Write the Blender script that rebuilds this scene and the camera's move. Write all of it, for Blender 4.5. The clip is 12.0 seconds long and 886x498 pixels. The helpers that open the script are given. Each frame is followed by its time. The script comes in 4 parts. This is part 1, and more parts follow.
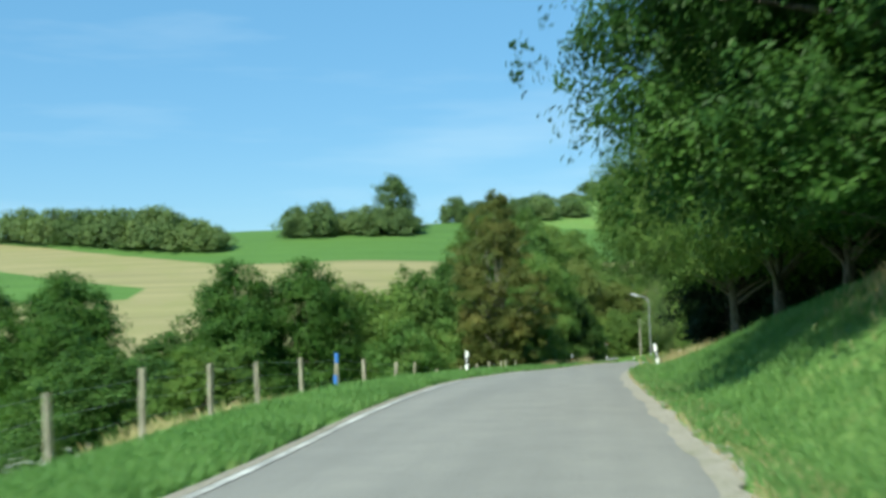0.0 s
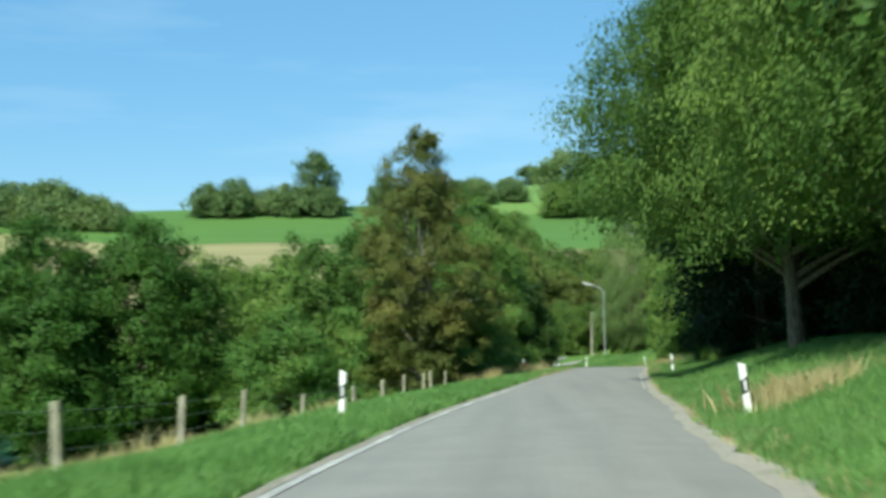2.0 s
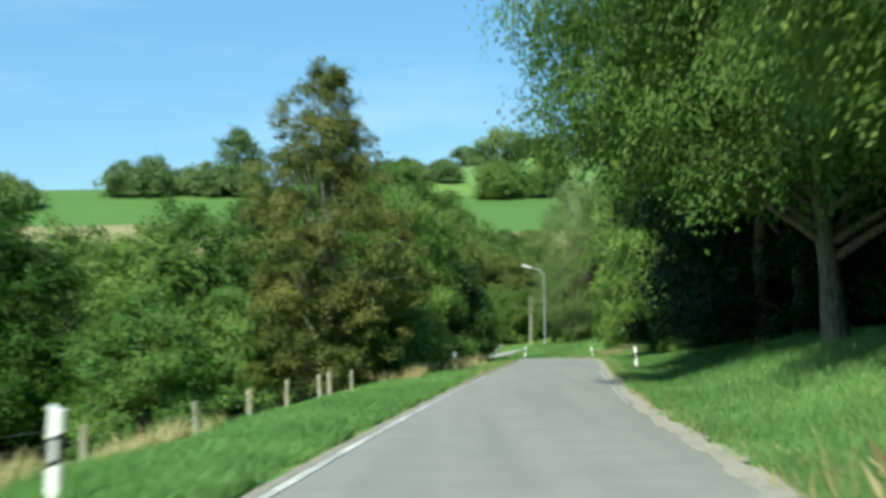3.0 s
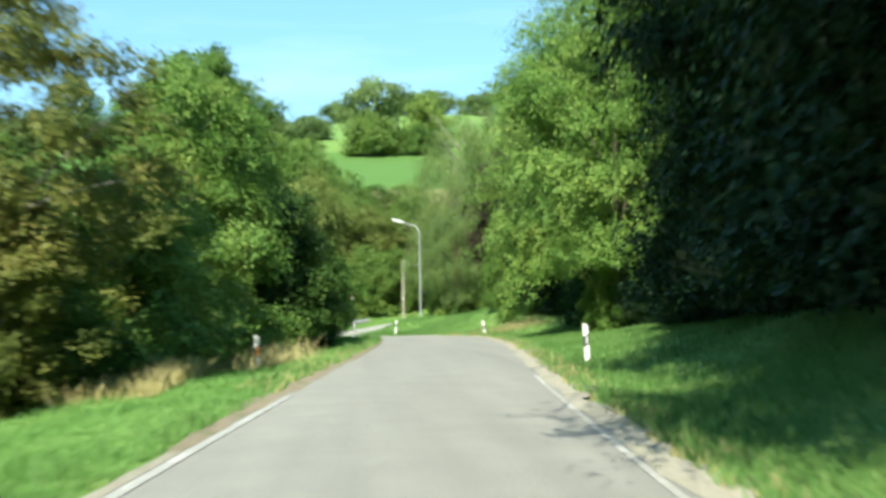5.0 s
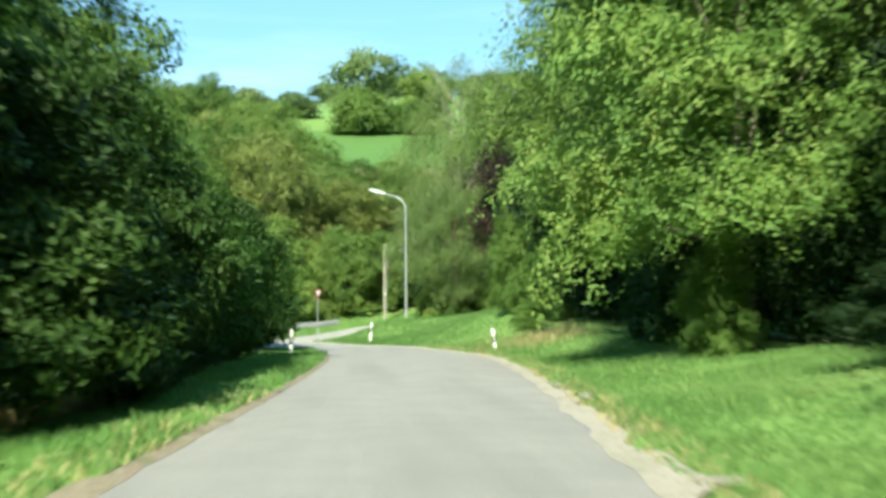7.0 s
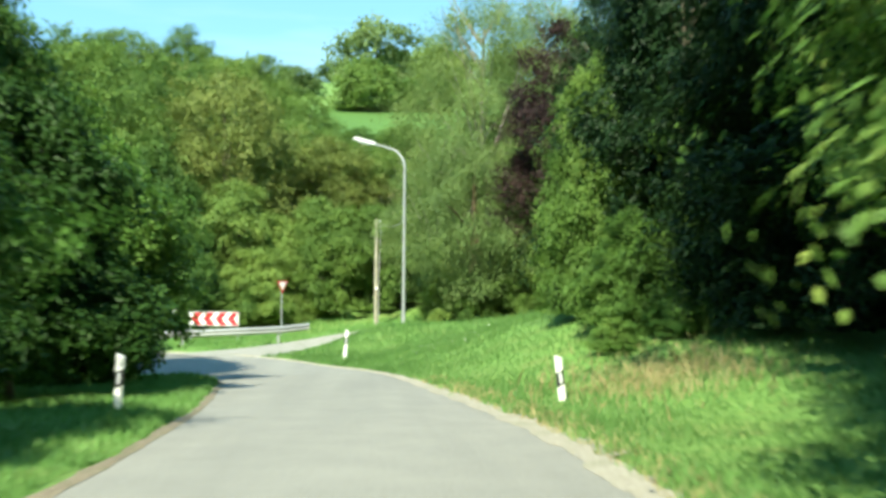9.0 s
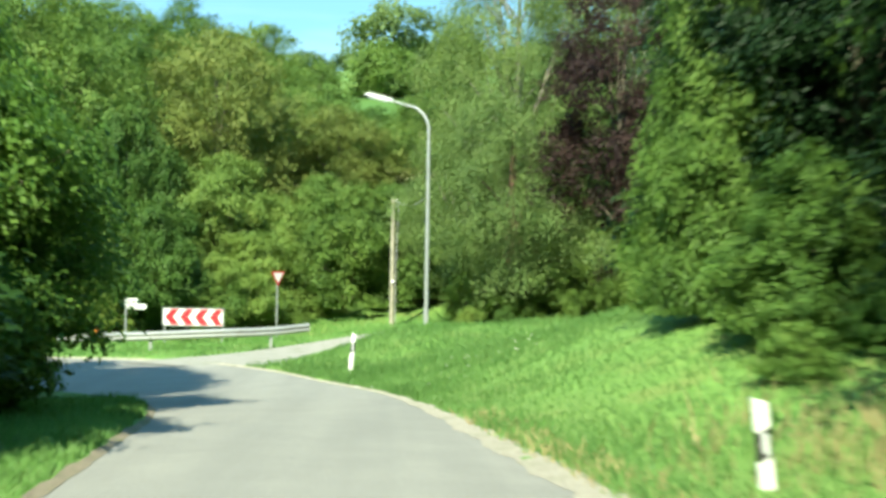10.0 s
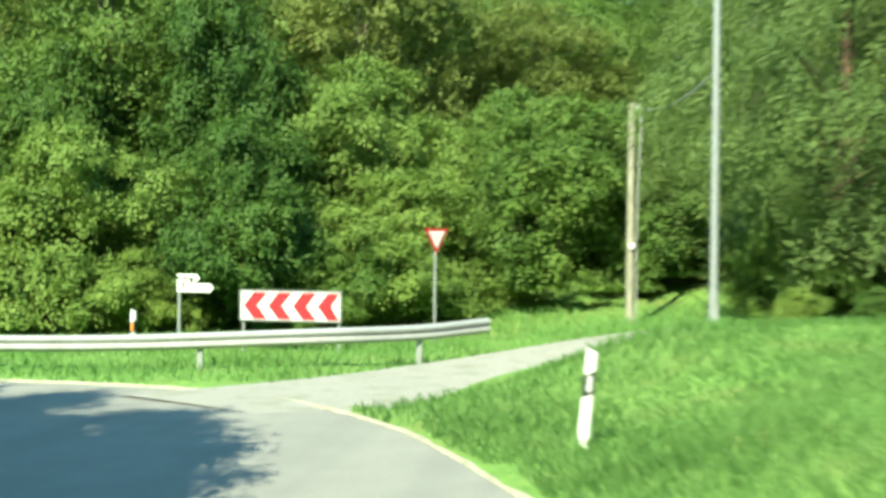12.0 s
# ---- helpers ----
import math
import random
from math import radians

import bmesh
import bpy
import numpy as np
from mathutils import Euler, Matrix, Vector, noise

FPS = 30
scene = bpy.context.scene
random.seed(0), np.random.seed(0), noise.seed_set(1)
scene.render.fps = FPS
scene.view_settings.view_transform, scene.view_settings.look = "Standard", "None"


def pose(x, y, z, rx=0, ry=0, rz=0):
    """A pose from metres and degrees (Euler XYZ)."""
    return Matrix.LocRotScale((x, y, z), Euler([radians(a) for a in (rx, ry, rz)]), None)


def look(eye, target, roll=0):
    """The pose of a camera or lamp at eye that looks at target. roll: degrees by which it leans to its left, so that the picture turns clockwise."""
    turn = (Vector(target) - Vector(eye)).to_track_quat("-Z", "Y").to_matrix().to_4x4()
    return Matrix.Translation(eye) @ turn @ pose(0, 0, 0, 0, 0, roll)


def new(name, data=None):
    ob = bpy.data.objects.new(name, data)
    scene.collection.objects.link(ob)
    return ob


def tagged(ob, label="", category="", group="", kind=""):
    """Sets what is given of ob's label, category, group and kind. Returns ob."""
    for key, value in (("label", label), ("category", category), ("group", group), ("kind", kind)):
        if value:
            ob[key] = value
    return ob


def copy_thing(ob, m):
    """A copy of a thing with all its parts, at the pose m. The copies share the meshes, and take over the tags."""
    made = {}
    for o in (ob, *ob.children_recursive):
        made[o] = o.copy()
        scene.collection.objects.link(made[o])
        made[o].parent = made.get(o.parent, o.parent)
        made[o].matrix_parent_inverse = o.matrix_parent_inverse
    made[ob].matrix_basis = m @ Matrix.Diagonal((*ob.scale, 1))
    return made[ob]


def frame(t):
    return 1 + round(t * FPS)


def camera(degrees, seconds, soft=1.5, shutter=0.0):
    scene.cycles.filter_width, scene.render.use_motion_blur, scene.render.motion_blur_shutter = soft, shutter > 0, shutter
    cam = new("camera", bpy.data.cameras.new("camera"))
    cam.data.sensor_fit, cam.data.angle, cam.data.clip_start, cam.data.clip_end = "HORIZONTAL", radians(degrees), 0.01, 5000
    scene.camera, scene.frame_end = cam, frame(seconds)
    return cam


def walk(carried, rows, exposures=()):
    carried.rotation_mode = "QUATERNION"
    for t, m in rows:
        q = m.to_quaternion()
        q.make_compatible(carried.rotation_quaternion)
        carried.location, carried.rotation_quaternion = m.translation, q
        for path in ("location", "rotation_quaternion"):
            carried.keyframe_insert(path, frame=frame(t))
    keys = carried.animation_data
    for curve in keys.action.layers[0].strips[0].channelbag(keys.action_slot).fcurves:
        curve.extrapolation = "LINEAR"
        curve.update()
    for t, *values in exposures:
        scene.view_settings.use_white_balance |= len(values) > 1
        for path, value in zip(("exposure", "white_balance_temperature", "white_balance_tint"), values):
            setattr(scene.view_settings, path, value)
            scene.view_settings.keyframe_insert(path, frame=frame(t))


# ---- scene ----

# ------------------------------------------------------------------ camera
cam = camera(40.2, 12.0, soft=3.4, shutter=0.65)
ROWS = [
    (0.0, 0.00, 0.00, 1.35, 7.69, 2.97, -1.71),
    (0.5, -0.51, 5.20, 1.14, 7.55, 3.28, -0.96),
    (1.0, -1.09, 11.00, 1.08, 6.95, 3.03, -1.08),
    (1.5, -1.41, 16.61, 1.16, 5.77, 2.93, -1.13),
    (2.0, -1.65, 22.29, 1.09, 4.55, 2.50, -0.94),
    (2.5, -1.73, 27.86, 0.98, 3.04, 2.17, -0.85),
    (4.5, -0.97, 49.76, 0.18, -3.11, 0.61, -0.92),
    (5.0, -0.48, 55.30, -0.11, -4.40, 0.38, -0.90),
    (5.5, 0.03, 60.72, -0.34, -4.95, 0.23, -1.02),
    (6.0, 0.49, 66.04, -0.48, -5.32, 0.20, -1.09),
    (6.5, 1.15, 71.68, -0.73, -4.88, 0.12, -1.32),
    (7.0, 1.53, 77.19, -0.91, -4.44, 0.21, -0.35),
    (7.5, 1.89, 82.68, -1.08, -3.81, 0.06, -0.05),
    (9.5, 3.38, 103.24, -2.07, -3.56, 0.20, 0.70),
    (10.0, 3.31, 107.99, -2.31, -2.94, 0.15, 0.89),
    (10.5, 3.27, 112.47, -2.50, -1.01, -0.32, 0.56),
    (11.0, 3.29, 117.40, -2.83, 1.20, -0.33, 0.77),
    (11.5, 3.05, 122.12, -3.09, 3.71, -0.48, 0.74),
    (12.0, 2.42, 126.50, -3.29, 5.96, -0.54, 0.55),
]
EXPOSURES = [(0.0, 0.5, 6450, -5), (2.7, 0.55, 6450, -4), (4.3, 1.12, 6900, -2), (7.5, 1.22, 7050, -4), (9.5, 1.27, 7150, -8), (12.0, 1.35, 7400, -13)]
walk(cam, [(t, pose(x, y, z, 90 + pitch, 0, yaw) @ pose(0, 0, 0, 0, 0, roll))
           for t, x, y, z, yaw, pitch, roll in ROWS], EXPOSURES)

# ------------------------------------------------------------------ sky and sun
SUN_EL, SUN_AZ = radians(42), radians(200)      # azimuth clockwise from +y
TO_SUN = Vector((math.sin(SUN_AZ) * math.cos(SUN_EL), math.cos(SUN_AZ) * math.cos(SUN_EL), math.sin(SUN_EL)))
world = bpy.data.worlds.new("sky")
scene.world = world
world.use_nodes = True
wn, wl = world.node_tree.nodes, world.node_tree.links
wn.clear()
w_out = wn.new("ShaderNodeOutputWorld")
w_bg = wn.new("ShaderNodeBackground")
w_sky = wn.new("ShaderNodeTexSky")
w_sky.sky_type, w_sky.sun_disc = "NISHITA", False
w_sky.sun_elevation, w_sky.sun_rotation = SUN_EL, SUN_AZ
w_sky.air_density, w_sky.dust_density, w_sky.ozone_density = 1.0, 0.0, 3.0
w_bg.inputs["Strength"].default_value = 0.096
# thin streaks of high cloud
w_tc, w_map, w_noise = wn.new("ShaderNodeTexCoord"), wn.new("ShaderNodeMapping"), wn.new("ShaderNodeTexNoise")
w_map.inputs["Scale"].default_value = (2.0, 2.0, 14.0)
w_noise.inputs["Scale"].default_value, w_noise.inputs["Detail"].default_value = 2.2, 5.0
w_ramp = wn.new("ShaderNodeMapRange")
w_ramp.inputs["From Min"].default_value, w_ramp.inputs["From Max"].default_value = 0.52, 0.8
w_ramp.inputs["To Max"].default_value = 0.18
w_mix = wn.new("ShaderNodeMix")
w_mix.data_type = "RGBA"
w_mix.inputs["B"].default_value = (7.5, 8.2, 9.0, 1)
wl.new(w_tc.outputs["Generated"], w_map.inputs["Vector"])
wl.new(w_map.outputs["Vector"], w_noise.inputs["Vector"])
wl.new(w_noise.outputs["Fac"], w_ramp.inputs["Value"])
wl.new(w_ramp.outputs["Result"], w_mix.inputs["Factor"])
w_hs = wn.new("ShaderNodeHueSaturation")
w_hs.inputs["Saturation"].default_value = 1.1
wl.new(w_sky.outputs["Color"], w_hs.inputs["Color"])
w_veil = wn.new("ShaderNodeMix")
w_veil.data_type = "RGBA"
w_veil.inputs["Factor"].default_value = 0.55
w_veil.inputs["B"].default_value = (1.45, 3.75, 6.9, 1)
wl.new(w_hs.outputs["Color"], w_veil.inputs["A"])
wl.new(w_veil.outputs["Result"], w_mix.inputs["A"])
wl.new(w_mix.outputs["Result"], w_bg.inputs["Color"])
wl.new(w_bg.outputs["Background"], w_out.inputs["Surface"])

sun = new("sun", bpy.data.lights.new("sun", "SUN"))
sun.data.energy, sun.data.angle, sun.data.color = 5.0, radians(0.5), (1.0, 0.95, 0.86)
sun.matrix_world = look(TO_SUN * 50, (0, 0, 0))


# ------------------------------------------------------------------ materials
def mat(name, rough=0.8, metal=0.0):
    m = bpy.data.materials.new(name)
    m.use_nodes = True
    n, l = m.node_tree.nodes, m.node_tree.links
    b = n["Principled BSDF"]
    b.inputs["Roughness"].default_value, b.inputs["Metallic"].default_value = rough, metal
    return m, n, l, b


def noise_tex(n, l, scale, detail=4.0, vec=None, stretch=None):
    t = n.new("ShaderNodeTexNoise")
    t.inputs["Scale"].default_value, t.inputs["Detail"].default_value = scale, detail
    if vec is None:
        vec = n.new("ShaderNodeNewGeometry").outputs["Position"]
    if stretch:
        mp = n.new("ShaderNodeMapping")
        mp.inputs["Scale"].default_value = stretch
        l.new(vec, mp.inputs["Vector"])
        vec = mp.outputs["Vector"]
    l.new(vec, t.inputs["Vector"])
    return t.outputs["Fac"]


def ramp(n, l, fac, stops):
    r = n.new("ShaderNodeValToRGB")
    while len(r.color_ramp.elements) < len(stops):
        r.color_ramp.elements.new(0.5)
    for e, (p, c) in zip(r.color_ramp.elements, stops):
        e.position, e.color = p, (*c, 1)
    l.new(fac, r.inputs["Fac"])
    return r.outputs["Color"]


def mixc(n, l, fac, a, b, mode="MIX"):
    x = n.new("ShaderNodeMix")
    x.data_type, x.blend_type = "RGBA", mode
    for s, v in (("Factor", fac), ("A", a), ("B", b)):
        if isinstance(v, (int, float)):
            x.inputs[s].default_value = v
        elif isinstance(v, tuple):
            x.inputs[s].default_value = (*v, 1)
        else:
            l.new(v, x.inputs[s])
    return x.outputs["Result"]


def maths(n, l, op, a, b=0.0, clamp=False):
    x = n.new("ShaderNodeMath")
    x.operation, x.use_clamp = op, clamp
    for i, v in enumerate((a, b)):
        if isinstance(v, (int, float)):
            x.inputs[i].default_value = v
        else:
            l.new(v, x.inputs[i])
    return x.outputs["Value"]


def span(n, l, v, lo, hi, t0=0.0, t1=1.0):
    x = n.new("ShaderNodeMapRange")
    for s, q in (("From Min", lo), ("From Max", hi), ("To Min", t0), ("To Max", t1)):
        x.inputs[s].default_value = q
    l.new(v, x.inputs["Value"])
    return x.outputs["Result"]


def bump(n, l, b, height, strength, dist=0.02):
    x = n.new("ShaderNodeBump")
    x.inputs["Strength"].default_value, x.inputs["Distance"].default_value = strength, dist
    l.new(height, x.inputs["Height"])
    l.new(x.outputs["Normal"], b.inputs["Normal"])


def plain(name, col, rough=0.6, metal=0.0, dirt=0.25, scale=9.0, dark=(0.12, 0.11, 0.08)):
    """One colour with stains and fine grain."""
    m, n, l, b = mat(name, rough, metal)
    tc = n.new("ShaderNodeTexCoord").outputs["Object"]
    stain = span(n, l, noise_tex(n, l, scale, 5.0, tc), 0.45, 0.75, 0.0, dirt)
    grain = span(n, l, noise_tex(n, l, scale * 9, 3.0, tc), 0.3, 0.7, 0.88, 1.08)
    c = mixc(n, l, stain, col, dark)
    hs = n.new("ShaderNodeHueSaturation")
    l.new(grain, hs.inputs["Value"])
    l.new(c, hs.inputs["Color"])
    l.new(hs.outputs["Color"], b.inputs["Base Color"])
    l.new(span(n, l, noise_tex(n, l, scale * 3, 3.0, tc), 0.3, 0.7, rough * 0.8, min(1.0, rough * 1.2)), b.inputs["Roughness"])
    return m


def leaf_material(name, dark, mid, light, trans=0.42, shift=0.02):
    """Leaves: colour from leaf to leaf and from tree to tree, light through the blade."""
    m, n, l, b = mat(name, 0.5)
    geo = n.new("ShaderNodeNewGeometry")
    info = n.new("ShaderNodeObjectInfo")
    patch = noise_tex(n, l, 0.55, 3.0)
    v = maths(n, l, "ADD", maths(n, l, "MULTIPLY", geo.outputs["Random Per Island"], 0.22), maths(n, l, "MULTIPLY", patch, 0.78))
    col = ramp(n, l, v, [(0.15, dark), (0.5, mid), (0.9, light)])
    hs = n.new("ShaderNodeHueSaturation")
    l.new(span(n, l, info.outputs["Random"], 0, 1, 0.5 - shift, 0.5 + shift * 0.3), hs.inputs["Hue"])
    l.new(span(n, l, info.outputs["Random"], 0, 1, 1.22, 0.78), hs.inputs["Value"])
    l.new(col, hs.inputs["Color"])
    l.new(hs.outputs["Color"], b.inputs["Base Color"])
    b.inputs["Specular IOR Level"].default_value = 0.18
    tr = n.new("ShaderNodeBsdfTranslucent")
    l.new(mixc(n, l, 1.0, hs.outputs["Color"], (1.0, 1.0, 0.7), "MULTIPLY"), tr.inputs["Color"])
    ms = n.new("ShaderNodeMixShader")
    ms.inputs["Fac"].default_value = trans
    l.new(b.outputs["BSDF"], ms.inputs[1])
    l.new(tr.outputs["BSDF"], ms.inputs[2])
    l.new(ms.outputs["Shader"], n["Material Output"].inputs["Surface"])
    return m


LEAF_OAK = leaf_material("leaf_oak", (0.015, 0.041, 0.009), (0.042, 0.104, 0.019), (0.112, 0.212, 0.040), 0.32)
LEAF_ALDER = leaf_material("leaf_alder", (0.022, 0.060, 0.013), (0.062, 0.150, 0.028), (0.150, 0.270, 0.055))
LEAF_ASH = leaf_material("leaf_ash", (0.040, 0.085, 0.022), (0.098, 0.185, 0.041), (0.200, 0.310, 0.073))
LEAF_LIME = leaf_material("leaf_lime", (0.046, 0.116, 0.029), (0.132, 0.262, 0.061), (0.345, 0.415, 0.116))
LEAF_HAZEL = leaf_material("leaf_hazel", (0.032, 0.078, 0.020), (0.094, 0.190, 0.041), (0.200, 0.310, 0.073))
# Near-black leaf colour: the wood's deep shade is put into the foliage itself.
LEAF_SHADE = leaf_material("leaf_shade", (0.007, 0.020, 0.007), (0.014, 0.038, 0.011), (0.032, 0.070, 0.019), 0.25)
LEAF_SLOPE = leaf_material("leaf_slope", (0.060, 0.115, 0.029), (0.148, 0.250, 0.059), (0.285, 0.380, 0.104))
LEAF_THORN = leaf_material("leaf_thorn", (0.013, 0.036, 0.010), (0.036, 0.088, 0.019), (0.086, 0.164, 0.037))
LEAF_DARK = leaf_material("leaf_dark", (0.011, 0.034, 0.010), (0.028, 0.080, 0.018), (0.066, 0.145, 0.032))
LEAF_RUST = leaf_material("leaf_rust", (0.044, 0.072, 0.020), (0.150, 0.182, 0.050), (0.390, 0.320, 0.098), shift=0.02)
LEAF_OLIVE = leaf_material("leaf_olive", (0.074, 0.116, 0.032), (0.188, 0.246, 0.066), (0.340, 0.365, 0.116))
LEAF_WILLOW = leaf_material("leaf_willow", (0.072, 0.122, 0.042), (0.172, 0.258, 0.082), (0.295, 0.375, 0.130))
LEAF_PLUM = leaf_material("leaf_plum", (0.014, 0.009, 0.009), (0.044, 0.026, 0.024), (0.110, 0.070, 0.052), shift=0.01)
# Distance haze is put into this leaf colour: paler and slightly bluer.
LEAF_FAR_HAZE = leaf_material("leaf_far_haze", (0.075, 0.130, 0.052), (0.140, 0.220, 0.080), (0.210, 0.295, 0.108))
BLADE = leaf_material("grass_blade", (0.092, 0.196, 0.056), (0.184, 0.342, 0.106), (0.296, 0.452, 0.172), 0.5, 0.0)
STRAW = leaf_material("dry_grass_blade", (0.270, 0.225, 0.100), (0.450, 0.395, 0.200), (0.600, 0.545, 0.325), 0.3, 0.0)
PETAL = plain("white_petal", (0.75, 0.76, 0.70), 0.7, 0, 0.05)


def bark_material(name, dark, light):
    m, n, l, b = mat(name, 0.9)
    tc = n.new("ShaderNodeTexCoord").outputs["Object"]
    ridge = noise_tex(n, l, 6.0, 6.0, tc, (3.0, 3.0, 0.5))
    big = noise_tex(n, l, 0.8, 3.0, tc)
    c = mixc(n, l, span(n, l, big, 0.35, 0.65, 0.0, 0.35), ramp(n, l, ridge, [(0.35, dark), (0.65, light)]), (0.10, 0.13, 0.06))
    l.new(c, b.inputs["Base Color"])
    bump(n, l, b, ridge, 0.8, 0.04)
    return m


BARK = bark_material("bark", (0.05, 0.04, 0.03), (0.20, 0.16, 0.12))
BARK_PALE = bark_material("bark_pale", (0.14, 0.12, 0.10), (0.42, 0.38, 0.32))
BARK_RED = bark_material("bark_red", (0.04, 0.020, 0.014), (0.15, 0.075, 0.05))
OLD_WOOD = bark_material("weathered_wood", (0.19, 0.17, 0.13), (0.46, 0.42, 0.33))


def asphalt_material():
    m, n, l, b = mat("asphalt", 0.85)
    fine = noise_tex(n, l, 55.0, 3.0)
    mid = noise_tex(n, l, 1.3, 5.0)
    streak = noise_tex(n, l, 0.5, 3.0, None, (2.4, 0.12, 1.0))
    c = ramp(n, l, fine, [(0.3, (0.165, 0.160, 0.146)), (0.7, (0.308, 0.300, 0.272))])
    c = mixc(n, l, span(n, l, mid, 0.35, 0.7, 0.0, 0.35), c, (0.335, 0.322, 0.285))
    c = mixc(n, l, span(n, l, streak, 0.42, 0.72, 0.0, 0.65), c, (0.186, 0.182, 0.168))
    l.new(c, b.inputs["Base Color"])
    bump(n, l, b, fine, 0.35, 0.006)
    return m


def gravel_material(name, a, c2, weed=0.35):
    m, n, l, b = mat(name, 0.95)
    fine = noise_tex(n, l, 28.0, 4.0)
    mid = noise_tex(n, l, 2.2, 4.0)
    c = ramp(n, l, fine, [(0.3, a), (0.7, c2)])
    c = mixc(n, l, span(n, l, mid, 0.5, 0.72, 0.0, weed), c, (0.085, 0.120, 0.030))
    l.new(c, b.inputs["Base Color"])
    bump(n, l, b, fine, 0.7, 0.02)
    return m


def paint_line_material(shift=0.0):
    m, n, l, b = mat("worn_line_paint", 0.7)
    wear = noise_tex(n, l, 7.0, 6.0)
    patch = noise_tex(n, l, 0.7, 3.0)
    f = maths(n, l, "ADD", maths(n, l, "MULTIPLY", wear, 0.6), maths(n, l, "MULTIPLY", patch, 0.5))
    l.new(ramp(n, l, f, [(0.40 - shift, (0.66, 0.65, 0.61)), (0.60 - shift, (0.335, 0.328, 0.305))]), b.inputs["Base Color"])
    return m


def ground_material():
    """Meadow and verge, with the crop and stubble fields of the far slope laid out on the plan."""
    m, n, l, b = mat("meadow_and_fields", 0.95)
    pos = n.new("ShaderNodeNewGeometry").outputs["Position"]
    sep = n.new("ShaderNodeSeparateXYZ")
    l.new(pos, sep.inputs["Vector"])
    X, Y = sep.outputs["X"], sep.outputs["Y"]
    wob = maths(n, l, "MULTIPLY", maths(n, l, "SUBTRACT", noise_tex(n, l, 0.03, 3.0), 0.5), 6.0)
    Yw = maths(n, l, "ADD", Y, wob)
    fine, mid, big = noise_tex(n, l, 9.0, 5.0), noise_tex(n, l, 0.9, 4.0), noise_tex(n, l, 0.12, 3.0)
    grass = ramp(n, l, fine, [(0.3, (0.085, 0.180, 0.032)), (0.7, (0.170, 0.305, 0.062))])
    grass = mixc(n, l, span(n, l, mid, 0.52, 0.72, 0.0, 0.55), grass, (0.200, 0.200, 0.060))
    grass = mixc(n, l, span(n, l, big, 0.5, 0.7, 0.0, 0.5), grass, (0.140, 0.180, 0.045))
    rows = noise_tex(n, l, 0.25, 4.0, None, (0.06, 2.0, 1.0))
    crop = ramp(n, l, rows, [(0.3, (0.060, 0.138, 0.020)), (0.7, (0.086, 0.180, 0.028))])
    crop = mixc(n, l, span(n, l, big, 0.4, 0.7, 0.0, 0.4), crop, (0.058, 0.130, 0.020))
    stubble = ramp(n, l, rows, [(0.3, (0.205, 0.188, 0.084)), (0.7, (0.300, 0.265, 0.122))])
    stubble = mixc(n, l, span(n, l, big, 0.45, 0.7, 0.0, 0.6), stubble, (0.215, 0.215, 0.075))
    # bands of the slope: meadow, stubble, crop, stubble on the brow
    c = mixc(n, l, span(n, l, Yw, 158.0, 159.5), grass, stubble)
    west = maths(n, l, "MAXIMUM", maths(n, l, "MULTIPLY", maths(n, l, "ADD", X, 72.0), -0.52), 0.0)
    upper = maths(n, l, "SUBTRACT", Yw, maths(n, l, "ADD", west, 202.0))
    wedge = maths(n, l, "MULTIPLY", span(n, l, X, -81.0, -82.0), maths(n, l, "MULTIPLY", span(n, l, Yw, 198.0, 198.8), span(n, l, upper, 0.4, -0.4)))
    c = mixc(n, l, wedge, c, crop)
    c = mixc(n, l, span(n, l, maths(n, l, "SUBTRACT", Yw, west), 225.6, 226.4), c, crop)
    brow = span(n, l, maths(n, l, "ADD", Yw, maths(n, l, "MULTIPLY", X, 0.05)), 270.0, 272.0)
    c = mixc(n, l, brow, c, mixc(n, l, span(n, l, X, -28.0, -24.0), stubble, grass))
    l.new(c, b.inputs["Base Color"])
    bump(n, l, b, fine, 0.9, 0.05)
    return m


ASPHALT, PAINT, GROUND = asphalt_material(), paint_line_material(), ground_material()
PAINT_WORN = paint_line_material(0.07)
GRAVEL = gravel_material("verge_gravel", (0.22, 0.198, 0.158), (0.42, 0.385, 0.315))
EARTH = gravel_material("bare_earth", (0.150, 0.118, 0.078), (0.330, 0.275, 0.195), 0.6)
TRACK = gravel_material("track_gravel", (0.23, 0.22, 0.195), (0.35, 0.335, 0.30), 0.35)
STONE = gravel_material("pale_stone", (0.15, 0.14, 0.115), (0.27, 0.255, 0.21), 0.3)
WHITE = plain("white_plastic", (0.82, 0.82, 0.80), 0.45, 0, 0.25, 5.0, (0.45, 0.44, 0.38))
BLACK = plain("black_plastic", (0.025, 0.025, 0.028), 0.5, 0, 0.3, 6.0, (0.10, 0.09, 0.08))
AMBER = plain("amber_reflector", (0.85, 0.30, 0.06), 0.2, 0, 0.1)
GREY_PLASTIC = plain("grey_reflector", (0.55, 0.56, 0.58), 0.2, 0, 0.1)
ZINC = plain("galvanised_steel", (0.33, 0.35, 0.35), 0.5, 0.35, 0.4, 4.0, (0.22, 0.22, 0.20))
RAIL = plain("weathered_guardrail_steel", (0.37, 0.38, 0.375), 0.5, 0.25, 0.45, 2.0, (0.28, 0.275, 0.25))
SIGN_WHITE = plain("sign_white", (0.70, 0.70, 0.69), 0.4, 0, 0.12, 3.0, (0.5, 0.5, 0.46))
SIGN_RED = plain("sign_red", (0.50, 0.022, 0.035), 0.4, 0, 0.12, 3.0, (0.4, 0.05, 0.05))
